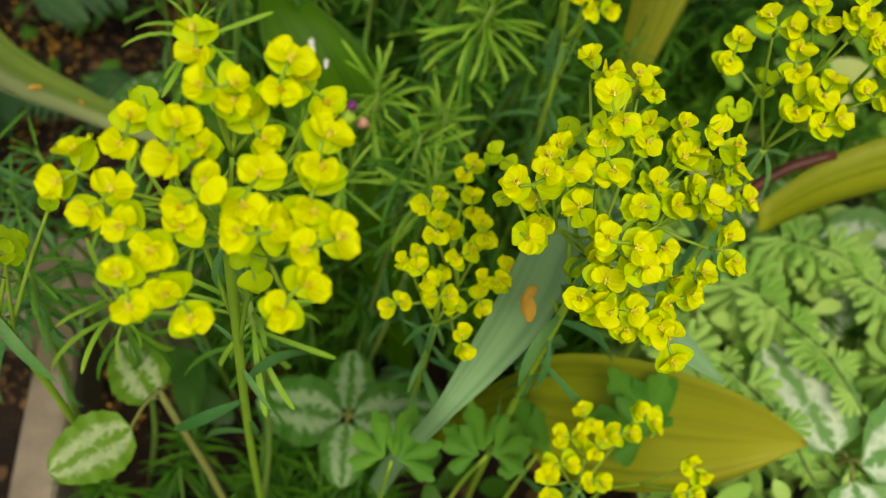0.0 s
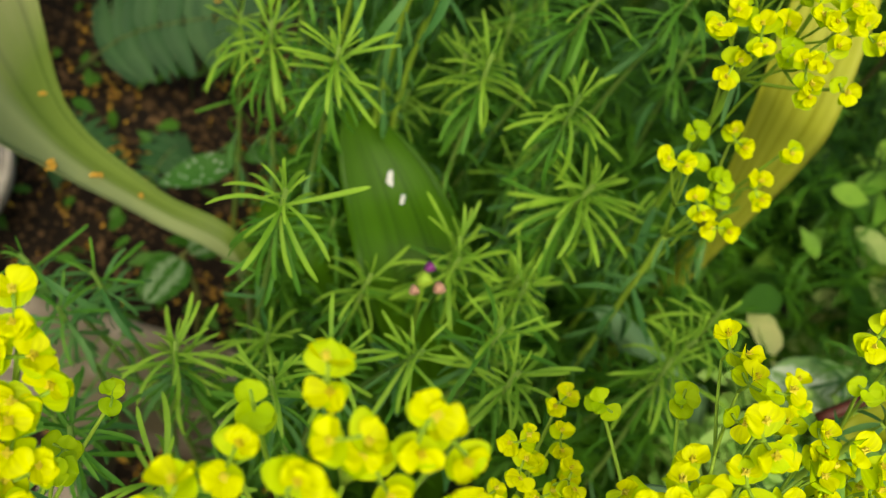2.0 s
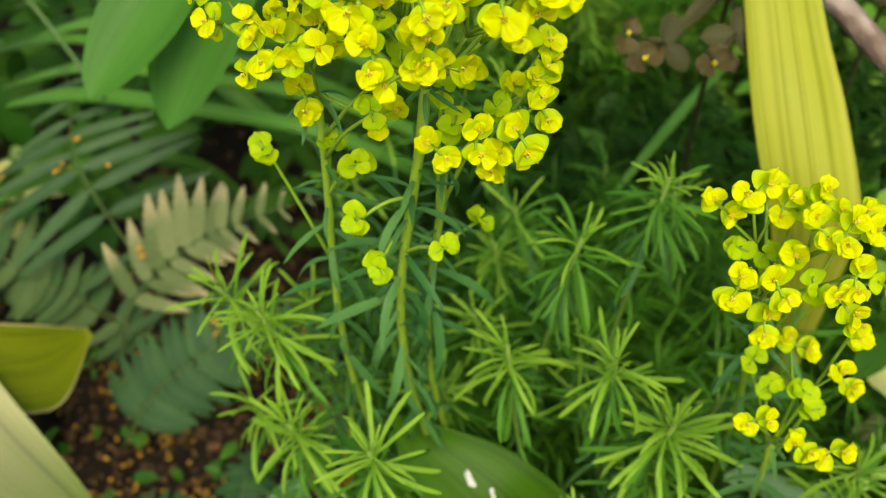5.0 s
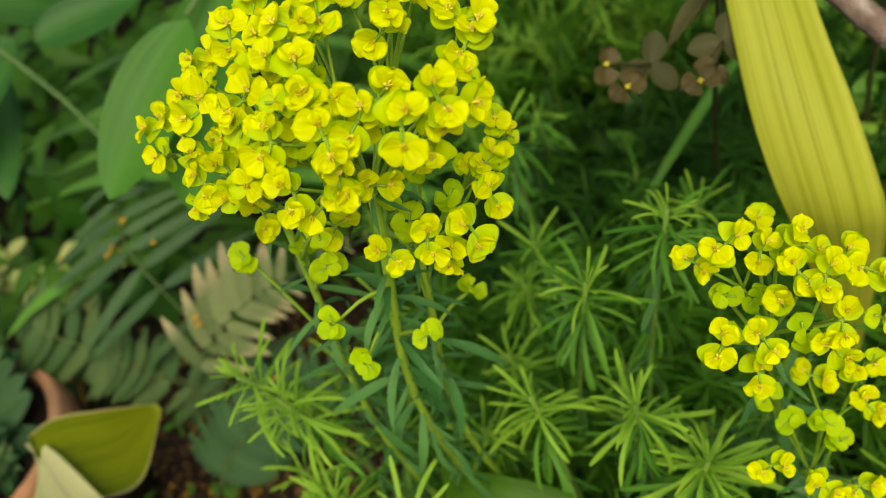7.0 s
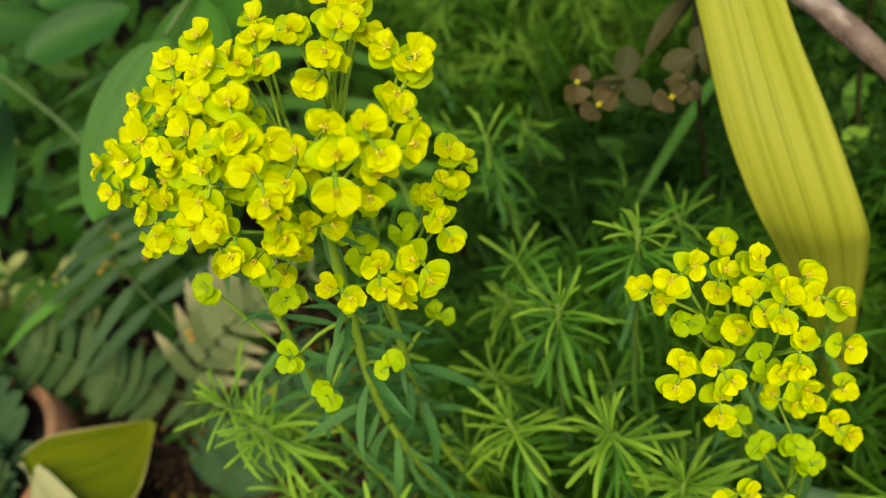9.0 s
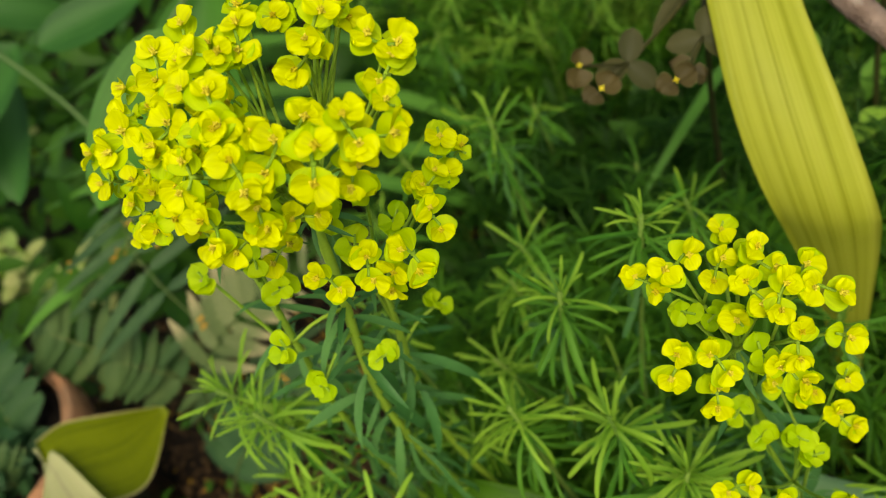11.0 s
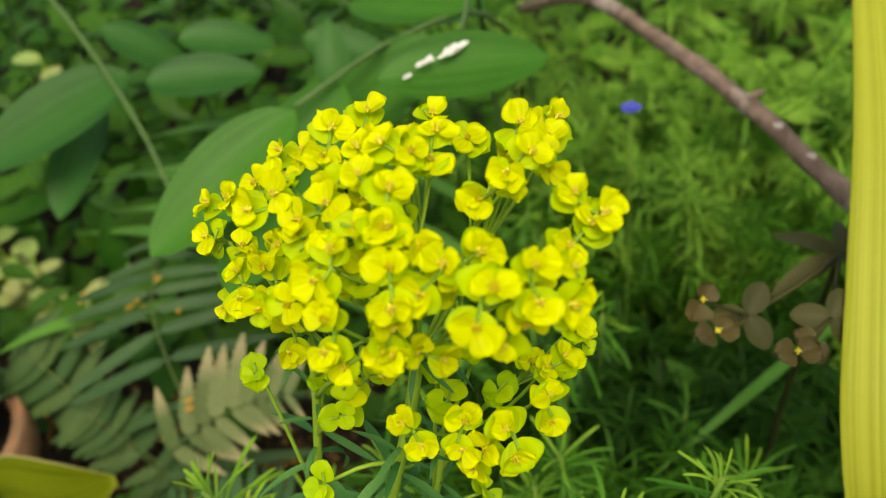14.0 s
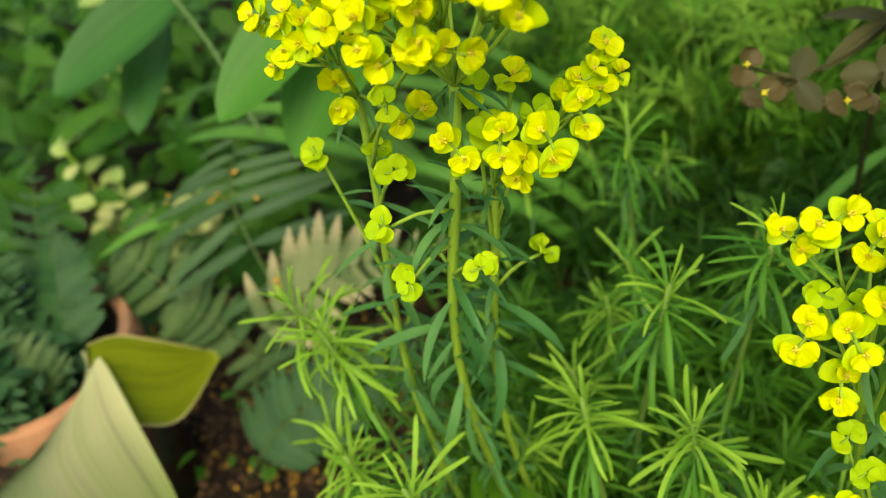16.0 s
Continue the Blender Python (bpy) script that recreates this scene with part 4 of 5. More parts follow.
# ---- leafy spurge shoots ----
SHOOTS = [(-0.030, 0.288, 0.299), (-0.060, 0.324, 0.270), (0.026, 0.322, 0.283), (0.060, 0.336, 0.314), (0.057, 0.295, 0.298), (0.072, 0.278, 0.272), (-0.070, 0.363, 0.312), (-0.056, 0.345, 0.314), (0.042, 0.407, 0.236), (0.095, 0.343, 0.324), (0.030, 0.263, 0.242), (-0.034, 0.222, 0.300), (0.022, 0.374, 0.233), (0.058, 0.262, 0.228), (-0.064, 0.205, 0.213)]
LEANS = [(-0.01, -0.02), (-0.035, 0.0), (0.0, -0.015), (0.01, -0.01), (0.01, -0.015), (0.01, -0.02), (-0.04, 0.0), (-0.03, -0.005), (0, 0), (0.01, 0.01), (0.01, -0.01), (-0.01, -0.015), (0, 0), (0.01, 0), (-0.02, 0)]
for k, (p, ln) in enumerate(zip(SHOOTS, LEANS)):
    leafy_shoot(p, 40 + k, 60 if k < 8 else (44 if k == 11 else 56), ln, 0.025 if k < 8 else 0.024, ("young", "young", "young", "middle") if k in (6, 7) else ("young", "middle", "middle", "bluish") if k in (3, 9) else ("young", "young", "middle", "middle"))
MORE = [(-0.020, 0.300, 0.185), (0.010, 0.305, 0.175), (-0.092, 0.168, 0.225), (0.030, 0.290, 0.170), (-0.034, 0.225, 0.205), (0.056, 0.225, 0.222), (0.116, 0.231, 0.240), (0.071, 0.279, 0.235), (-0.006, 0.130, 0.282), (-0.050, 0.146, 0.254), (0.045, 0.215, 0.262), (-0.077, 0.152, 0.262), (-0.080, 0.362, 0.235), (0.053, 0.407, 0.257), (0.088, 0.316, 0.206), (0.056, 0.335, 0.212), (0.065, 0.452, 0.290), (-0.040, 0.380, 0.202), (0.069, 0.365, 0.196), (0.000, 0.255, 0.215), (0.000, 0.350, 0.225), (0.125, 0.396, 0.250), (0.105, 0.300, 0.235), (0.135, 0.255, 0.245)]
for k, p in enumerate(MORE):
    leafy_shoot(p, 80 + k, 34, (0, 0), 0.026, ("middle", "middle", "bluish") if k in (0, 1, 2, 3, 11) else ("young", "middle", "middle", "bluish") if (k % 3 == 1 and k not in (4, 19)) or k in (13, 14, 15, 18, 21, 22) else ("young", "young", "middle"), 0.1 if k in (0, 1, 2, 3, 8, 9, 11) else 0.34)
for k, p in enumerate([(-0.060, 0.195, 0.241), (-0.008, 0.195, 0.256), (-0.026, 0.178, 0.265), (0.021, 0.207, 0.249), (0.051, 0.198, 0.265), (0.129, 0.245, 0.235), (0.03, 0.251, 0.245), (0.059, 0.254, 0.235), (0.073, 0.28, 0.27)]):
    leafy_shoot(p, 300 + k, 40, (0, 0), 0.022 if k < 4 else 0.026, ("young", "young", "middle", "bluish") if k < 4 else ("young", "young", "middle"))
for k, p in enumerate([(-0.125, 0.225, 0.223), (-0.101, 0.228, 0.217), (-0.111, 0.217, 0.205)]):
    leafy_shoot(p, 330 + k, 26, (-0.02, 0), 0.024, ("middle", "bluish", "bluish"), 0.5)
rng = random.Random(7)
for k in range(15):
    x, y = rng.uniform(-0.06, 0.24), rng.uniform(0.27, 0.50)
    if x < -0.02 and y > 0.42:
        x += 0.1
    leafy_shoot((x, y, rng.uniform(0.12, 0.215)), 120 + k, 24, (0, 0), 0.025, ("middle", "middle", "bluish") if rng.random() < 0.5 else ("middle", "bluish", "bluish"))
for k, p in enumerate([(-0.015, 0.395, 0.277), (-0.046, 0.395, 0.250)]):
    leafy_shoot(p, 340 + k, 30, (0, 0), 0.025, ("young", "middle", "bluish"), 0.5)
for k in range(8):
    leafy_shoot((rng.uniform(-0.03, 0.11), rng.uniform(0.50, 0.63), rng.uniform(0.15, 0.22)), 150 + k, 24, (0, 0), 0.026, ("young", "middle", "middle", "bluish"))


def needle_mass(name, count, box, heights, seed, label, mat):
    """A mass of narrow leaves in whorls, far back in the clump."""
    rng = random.Random(seed)
    verts, faces, uvs = [], [], []
    for _ in range(count):
        c = V((rng.uniform(*box[0]), rng.uniform(*box[1]), rng.uniform(*heights)))
        for k in range(26):
            a = rng.uniform(0, 6.283)
            el = radians(rng.uniform(-30, 60))
            d = V((math.cos(a) * math.cos(el), math.sin(a) * math.cos(el), math.sin(el)))
            w = d.cross(V((0, 0, 1))).normalized() * 0.0009
            ln = rng.uniform(0.016, 0.030)
            p0 = c - V((0, 0, rng.uniform(0, 0.02)))
            p1 = p0 + d * ln * 0.5
            p2 = p0 + d * ln - V((0, 0, 0.25 * ln))
            o = len(verts)
            verts += [p0 - w * 0.6, p0 + w * 0.6, p1 - w, p1 + w, p2]
            uvs += [(0, 0), (1, 0), (0, 0.5), (1, 0.5), (0.5, 1)]
            faces += [(o, o + 1, o + 3, o + 2), (o + 2, o + 3, o + 4)]
    tagged(place(name, mesh_of(name, verts, faces, mat, uvs)), label, "foliage", kind="stuff")


needle_mass("spurge_foliage", 560, ((-0.05, 0.34), (0.22, 0.47)), (0.03, 0.16), 3, "mass of narrow green spurge leaves low in the clump", FAR_FINE)
needle_mass("spurge_foliage", 210, ((-0.04, 0.16), (0.335, 0.47)), (0.11, 0.195), 18, "mass of narrow green leaves between the spurge stems", FAR_FINE)
# shade behind the clump comes from this darker leaf colour
needle_mass("spurge_foliage", 640, ((-0.04, 0.50), (0.44, 0.62)), (0.03, 0.17), 4, "mass of feathery green leaves behind the clump, coloured dark for shade", FAR_SHADED)
needle_mass("spurge_foliage", 420, ((0.0, 0.42), (0.60, 0.80)), (0.05, 0.20), 25, "mass of fine green leaves below the branch", FAR_FINE)
# brighter leaf colour here and beyond stands in for stronger light
needle_mass("bright_foliage", 330, ((0.06, 0.44), (0.61, 0.82)), (0.10, 0.22), 26, "mass of fine leaves below the branch, coloured bright as if lit", FAR_LIT)
needle_mass("bright_foliage", 760, ((-0.05, 0.80), (0.66, 1.50)), (0.05, 0.28), 15, "mass of bright green leaves beyond the branch", FAR_LIT)
needle_mass("low_foliage", 90, ((-0.075, 0.06), (0.06, 0.17)), (0.02, 0.11), 19, "mass of narrow green leaves low before the flowers", FAR_FINE)


def broad_mass(name, count, box, heights, size, seed, label, mat):
    rng = random.Random(seed)
    verts, faces, uvs = [], [], []
    for _ in range(count):
        c = V((rng.uniform(*box[0]), rng.uniform(*box[1]), rng.uniform(*heights)))
        ln = size * rng.uniform(0.6, 1.3)
        m = aim(c, (rng.uniform(-1, 1), rng.uniform(-1, 0.4), rng.uniform(-0.5, 0.4)), (rng.uniform(-0.5, 0.5), rng.uniform(-0.7, 0.1), 1))
        o = len(verts)
        for i in range(6):
            t = i / 5
            w = 0.24 * ln * math.sin(math.pi * (0.04 + 0.96 * t) ** 0.8) + 0.0002
            z = -0.22 * ln * t * t
            for s in (-1, 0, 1):
                verts.append(m @ V((ln * t, s * w, z + 0.2 * w * abs(s))))
                uvs.append((0.5 + 0.5 * s, t))
        for i in range(5):
            for k in range(2):
                faces.append((o + 3 * i + k, o + 3 * i + 3 + k, o + 3 * i + 4 + k, o + 3 * i + 1 + k))
    tagged(place(name, mesh_of(name, verts, faces, mat, uvs)), label, "foliage", kind="stuff")


broad_mass("ground_cover", 1900, ((-0.75, 0.12), (0.64, 1.5)), (0.0, 0.15), 0.042, 5, "mass of small dark green leaves on the ground", FAR_BROAD)
broad_mass("ground_cover", 900, ((0.10, 0.9), (0.30, 1.5)), (0.0, 0.14), 0.03, 6, "low mass of small green leaves on the ground", FAR_BROAD)
broad_mass("seedlings", 150, ((-0.36, 0.02), (0.28, 0.62)), (-0.016, 0.02), 0.016, 11, "tiny green seedlings on the soil", FRESH_LOW)
broad_mass("ground_cover", 500, ((-0.05, 0.5), (-0.25, 0.25)), (-0.01, 0.10), 0.03, 8, "low green leaves under the spurge", FAR_BROAD)

# leaves in the brightened colour, to paint light at the right
broad_mass("bright_undergrowth", 800, ((0.14, 0.65), (0.72, 1.35)), (0.02, 0.20), 0.034, 16, "mass of bright green leaves under the branch", FAR_LIT)
broad_mass("bright_undergrowth", 320, ((0.24, 0.46), (0.36, 0.64)), (0.03, 0.17), 0.024, 27, "bright small leaves at the side of the clump", FAR_LIT)
broad_mass("ferny_undergrowth", 1500, ((0.17, 0.38), (0.08, 0.29)), (0.08, 0.165), 0.014, 17, "soft pale green ferny foliage beside the clump", FRESH_FINE)

for box, count, seed in ((((-2.2, 2.2), (1.45, 3.2)), 1700, 21), (((-2.2, -0.72), (-1.0, 1.55)), 1000, 22), (((0.85, 2.2), (-1.0, 1.55)), 1000, 23), (((-0.75, 0.85), (-1.2, -0.32)), 500, 24)):
    broad_mass("garden_bed_cover", count, box, (-0.01, 0.10), 0.055, seed, "low mass of green garden plants further off", FAR_BROAD)

# ---- ferns ----
PINNAE = {}
for key, mat in (("dark", FERN_DARK), ("pale", FERN_PALE), ("mid", FERN_MID)):
    PINNAE[key] = [oval("pinna", 0.04, 0.0130, mat, 37, 5, 0.12 + 0.1 * k, 0.15, 9, 0.24, 0.9, 0.30) for k in range(2)]
LANCES = [oval("pinna", 0.075, 0.014, FERN_LANCE, 12, 5, 0.10 + 0.08 * k, 0.2, 0, 0, 0.8, 0.35) for k in range(2)]


def fern(points, pairs, length, pool, label, seed, up=(0, -0.25, 1), name="fern_frond", fwd=0.35, profile=0.7, width=1.0, group="fern fronds", loose=0.07, under=1.0, first=0.16):
    """A frond: an arching rachis with leaflets paired along it, longest in the middle."""
    rng = random.Random(seed)
    base = V(points[0])
    fr = thing(name, base, label, "fern", group)
    rel = [V(p) - base for p in points]
    v, f = tube(rel, 0.0010, 0.0004, 5, 14)
    place("rachis", mesh_of("rachis", v, f, RACHIS), fr)
    c = spline(rel, 60)
    up = V(up)
    for i in range(pairs):
        s = first + (0.99 - first) * i / (pairs - 1)
        j = min(58, int(s * 59))
        t = V(c[j + 1] - c[j]).normalized()
        side = t.cross(up).normalized()
        ln = length * max(0.12, math.sin(math.pi * min(1, 0.25 + 0.75 * s)) ** profile)
        for sg in (-1, 1):
            along = side * sg + t * (fwd + rng.uniform(-loose, loose)) + up * rng.uniform(-1.8 * loose, 0.8 * loose)
            src = rng.choice(pool)
            sc = ln * rng.uniform(1 - 1.4 * loose, 1 + loose) / src.dimensions_x * (under if sg > 0 else 1)
            m = aim(V(c[j]), along, up) @ Matrix.Diagonal((sc, sc * width, sc, 1))
            place("pinna", src.me, fr, m)
    return fr


class Piece:
    """A mesh with its length along x."""

    def __init__(self, me, length):
        self.me, self.dimensions_x = me, length


P = {k: [Piece(m, 0.04) for m in v] for k, v in PINNAE.items()}
LANCE = [Piece(m, 0.075) for m in LANCES]
FEATHER = [Piece(lobed("pinna", 0.016, FRESH, 5 + k, 0.5, 2), 0.016) for k in range(3)]
fern([(-0.208, 0.525, 0.054), (-0.175, 0.53, 0.121), (-0.128, 0.53, 0.158), (-0.09, 0.53, 0.169), (-0.027, 0.53, 0.172)], 13, 0.044, P["pale"], "fading brown-green fern frond with toothed leaflets", 1, (0.05, -0.62, 0.75), width=0.85, fwd=0.6, profile=0.9, under=0.75, first=0.3, loose=0.13)
fern([(-0.222, 0.495, 0.02), (-0.187, 0.500, 0.060), (-0.142, 0.500, 0.090), (-0.097, 0.500, 0.104), (-0.030, 0.492, 0.100)], 21, 0.036, P["dark"], "dark blue-green fern frond with close broad leaflets", 2, (0.0, -0.62, 0.78), width=0.92, fwd=0.32, profile=0.75)
fern([(-0.130, 0.52, 0.01), (-0.245, 0.575, 0.150), (-0.268, 0.590, 0.160), (-0.292, 0.605, 0.145)], 18, 0.036, P["mid"], "green fern frond with toothed leaflets above the soil", 3, (-0.1, -0.5, 0.8))
fern([(-0.160, 0.535, 0.02), (-0.215, 0.555, 0.12), (-0.242, 0.568, 0.132), (-0.268, 0.58, 0.11)], 18, 0.030, P["mid"], "small green fern frond beside a terracotta pot", 4, (-0.1, -0.5, 0.8))
fern([(-0.125, 0.46, GROUND), (-0.135, 0.445, 0.025), (-0.142, 0.425, 0.030), (-0.150, 0.395, 0.02)], 12, 0.022, P["dark"], "small dark fern frond drooping to the soil", 5, (0, -0.2, 1))
fern([(-0.230, 0.430, GROUND), (-0.205, 0.425, 0.03), (-0.180, 0.415, 0.04), (-0.155, 0.405, 0.03)], 12, 0.025, P["dark"], "small dark fern frond low on the soil", 6, (0, -0.3, 1))
fern([(-0.150, 0.53, GROUND), (-0.163, 0.555, 0.150), (-0.176, 0.590, 0.192), (-0.181, 0.640, 0.194), (-0.187, 0.700, 0.192)], 11, 0.072, LANCE, "dark green frond with long narrow leaflets", 7, (0, -0.6, 0.8), fwd=-0.10, width=0.62, loose=0.12)
fern([(-0.36, 0.60, 0.0), (-0.365, 0.615, 0.09), (-0.355, 0.64, 0.15), (-0.345, 0.68, 0.20)], 14, 0.035, P["dark"], "grey-green fern frond standing by the pot", 8, (0.2, -0.8, 0.5))
fern([(-0.42, 0.50, 0.0), (-0.40, 0.46, 0.06), (-0.37, 0.43, 0.07), (-0.33, 0.41, 0.05)], 14, 0.035, P["mid"], "green fern frond low by the pots", 9, (0, -0.3, 1))
for k, (a, b) in enumerate((((0.20, 0.235, 0.150), (0.255, 0.150, 0.175)), ((0.185, 0.205, 0.135), (0.225, 0.125, 0.170)), ((0.255, 0.245, 0.15), (0.315, 0.185, 0.165)), ((0.225, 0.265, 0.14), (0.285, 0.225, 0.17)), ((0.17, 0.215, 0.13), (0.185, 0.155, 0.165)), ((0.21, 0.18, 0.12), (0.265, 0.105, 0.15)), ((0.27, 0.20, 0.13), (0.34, 0.16, 0.15)), ((0.18, 0.25, 0.12), (0.22, 0.21, 0.15)))):
    a, b = V(a), V(b)
    fern([(a.x, a.y + 0.02, GROUND), a, a.lerp(b, 0.55) + V((0, 0, 0.02)), b], 17, 0.019, FEATHER, "fresh green feathery leaf of a ferny ground plant", 20 + k, (-0.1, -0.3, 1), name="feathery_leaf", group="feathery leaves", width=1.0, fwd=0.5, loose=0.55)

for k, (tip, ln) in enumerate((((-0.355, 0.60, 0.255), 0.034), ((-0.322, 0.548, 0.200), 0.022), ((-0.395, 0.55, 0.22), 0.032), ((-0.33, 0.47, 0.19), 0.028), ((-0.39, 0.48, 0.20), 0.030), ((-0.345, 0.53, 0.24), 0.028), ((-0.320, 0.50, 0.165), 0.022), ((-0.345, 0.455, 0.165), 0.024), ((-0.322, 0.485, 0.17), 0.024), ((-0.385, 0.50, 0.175), 0.026), ((-0.318, 0.53, 0.17), 0.020), ((-0.33, 0.575, 0.20), 0.024))):
    root = V((-0.340, 0.528, 0.128))
    fern([root, root.lerp(V(tip), 0.5) + V((0, 0, 0.03)), V(tip)], 13, ln, P["dark" if k != 4 else "mid"], "grey-green fern frond growing in a terracotta pot", 40 + k, (0.1, -0.5, 0.8), width=1.25)

fern([(-0.29, 0.509, 0.15), (-0.299, 0.555, 0.173), (-0.307, 0.6, 0.197)], 15, 0.030, P["dark"], "blue-green fern frond standing up in a terracotta pot", 60, (0.1, -0.7, 0.65), width=1.2, fwd=0.4)
fern([(-0.302, 0.497, 0.14), (-0.307, 0.497, 0.165), (-0.322, 0.511, 0.185)], 13, 0.026, P["mid"], "green young fern frond in a terracotta pot", 61, (0.1, -0.6, 0.75), width=1.0, fwd=0.4)
for k, tip in enumerate(((-0.327, 0.459, 0.11), (-0.346, 0.452, 0.12))):
    fern([(-0.335, 0.515, 0.135), (0.5 * (tip[0] - 0.335), 0.5 * (tip[1] + 0.51), 0.172), tip], 12, 0.030, P["dark"], "dark fern frond drooping over the rim of a pot", 70 + k, (0.0, -0.6, 0.75), width=1.2)
broad_mass("pot_foliage", 420, ((-0.385, -0.295), (0.480, 0.575)), (0.136, 0.172), 0.020, 14, "dense grey-green fern foliage filling a flower pot", FERN_STUFF)

# ---- nettle-like variegated leaves, cut leaves ----
NETTLE = [oval("leaf", 0.052, 0.040, SILVER, 17, 9, 0.12 + 0.06 * k, 0.15, 9, 0.06, 0.7, 0.42, 0.03) for k in range(2)]


WHITELEAF = [oval("leaf", 0.056, 0.042, SILVER_WHITE, 17, 9, 0.15, 0.15, 9, 0.06, 0.7, 0.42, 0.03)]
SPOTLEAF = [oval("leaf", 0.052, 0.020, SPOTTED, 14, 7, 0.15, 0.2, 0, 0, 1.1, 0.4)]


def nettle(base, joint, leaves, label, pool=None):
    pool = pool or NETTLE
    t = thing("dead_nettle", base, label, "plant", "variegated dead nettles")
    base = V(base)
    rel = [V((0, 0, 0)), (V(joint) - base) * 0.55 + V((0.004, 0.004, 0)), V(joint) - base]
    v, f = tube(rel, 0.0019, 0.0014, 6, 10)
    place("stem", mesh_of("stem", v, f, NETTLE_STEM), t)
    for k, (at, along, up, size) in enumerate(leaves):
        at = V(at) - base
        v, f = tube([V(joint) - base, (V(joint) - base).lerp(at, 0.5) + V((0, 0, 0.003)), at], 0.0009, 0.0007, 5, 6)
        place("leaf_stalk", mesh_of("leaf_stalk", v, f, NETTLE_STEM), t)
        place("leaf", pool[k % len(pool)], t, aim(at, along, up, size))


PALE_NETTLE = [oval("leaf", 0.052, 0.040, SILVER_PALE, 17, 9, 0.12 + 0.06 * k, 0.15, 9, 0.06, 0.7, 0.42, 0.03) for k in range(2)]
nettle((0.004, 0.085, 0.04), (-0.042, 0.140, 0.195), [((-0.0501, 0.1276, 0.1888), (-0.7459, -0.6499, 0.1454), (0.0, -0.5, 0.9), 0.59), ((-0.0420, 0.1383, 0.1917), (-0.6791, 0.7305, 0.0714), (0.0, -0.5, 0.9), 0.56)], "dead nettle with silver-splashed green leaves over the board", PALE_NETTLE)
nettle((0.030, 0.205, GROUND), (0.031, 0.167, 0.120), [((0.031, 0.168, 0.122), (0.0, 0.9, 0.25), (0, -0.5, 0.9), 0.56), ((0.033, 0.165, 0.121), (0.9, 0.1, 0.05), (0, -0.5, 0.9), 0.78), ((0.030, 0.163, 0.120), (0.0, -0.9, -0.3), (0, -0.5, 0.9), 0.56), ((0.028, 0.166, 0.120), (-0.9, 0.1, 0.0), (0, -0.5, 0.9), 0.78)], "dead nettle rosette with silver-striped leaves in the shade")
nettle((0.27, 0.30, GROUND), (0.268, 0.270, 0.150), [((0.262, 0.27, 0.152), (-0.8, 0.3, 0.1), (0, -0.5, 0.9), 1.0), ((0.272, 0.268, 0.152), (0.8, -0.2, 0.1), (0, -0.5, 0.9), 1.0), ((0.268, 0.262, 0.15), (0.1, -0.9, -0.1), (0, -0.5, 0.9), 0.9)], "dead nettle with silvery green leaves beyond the clump", WHITELEAF)
nettle((0.26, 0.16, GROUND), (0.245, 0.140, 0.165), [((0.240, 0.142, 0.167), (-0.3, 0.7, 0.1), (0, -0.5, 0.9), 1.0), ((0.250, 0.136, 0.167), (0.7, 0.3, 0.1), (0, -0.5, 0.9), 1.1), ((0.245, 0.130, 0.165), (0.1, -0.9, -0.1), (0, -0.5, 0.9), 1.0)], "dead nettle with whitish green leaves beside a fading leaf", WHITELEAF)
nettle((-0.075, 0.415, GROUND), (-0.085, 0.398, 0.085), [((-0.086, 0.397, 0.086), (-0.9, -0.35, -0.3), (0, -0.4, 0.9), 0.95), ((-0.082, 0.400, 0.086), (0.7, 0.5, 0.1), (0, -0.4, 0.9), 0.6)], "green plant with one pointed spotted leaf over the soil", SPOTLEAF)
nettle((-0.0907, 0.3270, GROUND), (-0.0987, 0.3290, 0.0786), [((-0.0987, 0.3270, 0.0796), (-0.3, -0.9, 0.0), (0, -0.3, 0.9), 0.62), ((-0.0957, 0.3310, 0.0796), (0.5, 0.7, 0.0), (0, -0.3, 0.9), 0.5)], "dead nettle with small silvery leaves below a pale leaf")

CUTS = [lobed("leaflet", 0.032, CUT, 3, 0.58, 3), lobed("leaflet", 0.028, CUT, 3, 0.52, 2)]


def cut_leaf(base, tip, size, label, seed):
    rng = random.Random(seed)
    base, tip = V(base), V(tip)
    t = thing("cut_leaf", base, label, "leaf", "cut leaves")
    d = tip - base
    v, f = tube([(0, 0, 0), d * 0.6 + V((0, 0.004, 0.01)), d], 0.0012, 0.0007, 5, 8)
    place("stalk", mesh_of("stalk", v, f, STALK), t)
    for k, (a, s) in enumerate(((0, 1.0), (62, 0.85), (-62, 0.85))):
        w = radians(a + rng.uniform(-12, 12) + 60 + seed * 17)
        along = V((math.cos(w), math.sin(w), 0.1))
        place("leaflet", CUTS[k % 2], t, aim(d + along * 0.004, along, (0, -0.35, 0.9), size * s))


cut_leaf((0.05, 0.13, GROUND), (0.0436, 0.1155, 0.1994), 0.6, "fresh green deeply cut leaf", 1)
cut_leaf((0.08, 0.14, GROUND), (0.0817, 0.1259, 0.1826), 0.6, "bright green lobed leaf in the shade", 2)
cut_leaf((0.10, 0.12, GROUND), (0.1037, 0.1300, 0.1765), 0.7, "bright green lobed leaf under yellow florets", 3)
cut_leaf((0.14, 0.12, GROUND), (0.1426, 0.1305, 0.2042), 0.8, "soft green lobed leaf behind a flower", 4)
cut_leaf((0.04, 0.30, GROUND), (0.050, 0.275, 0.175), 0.8, "green lobed leaf deep among spurge stems", 5)

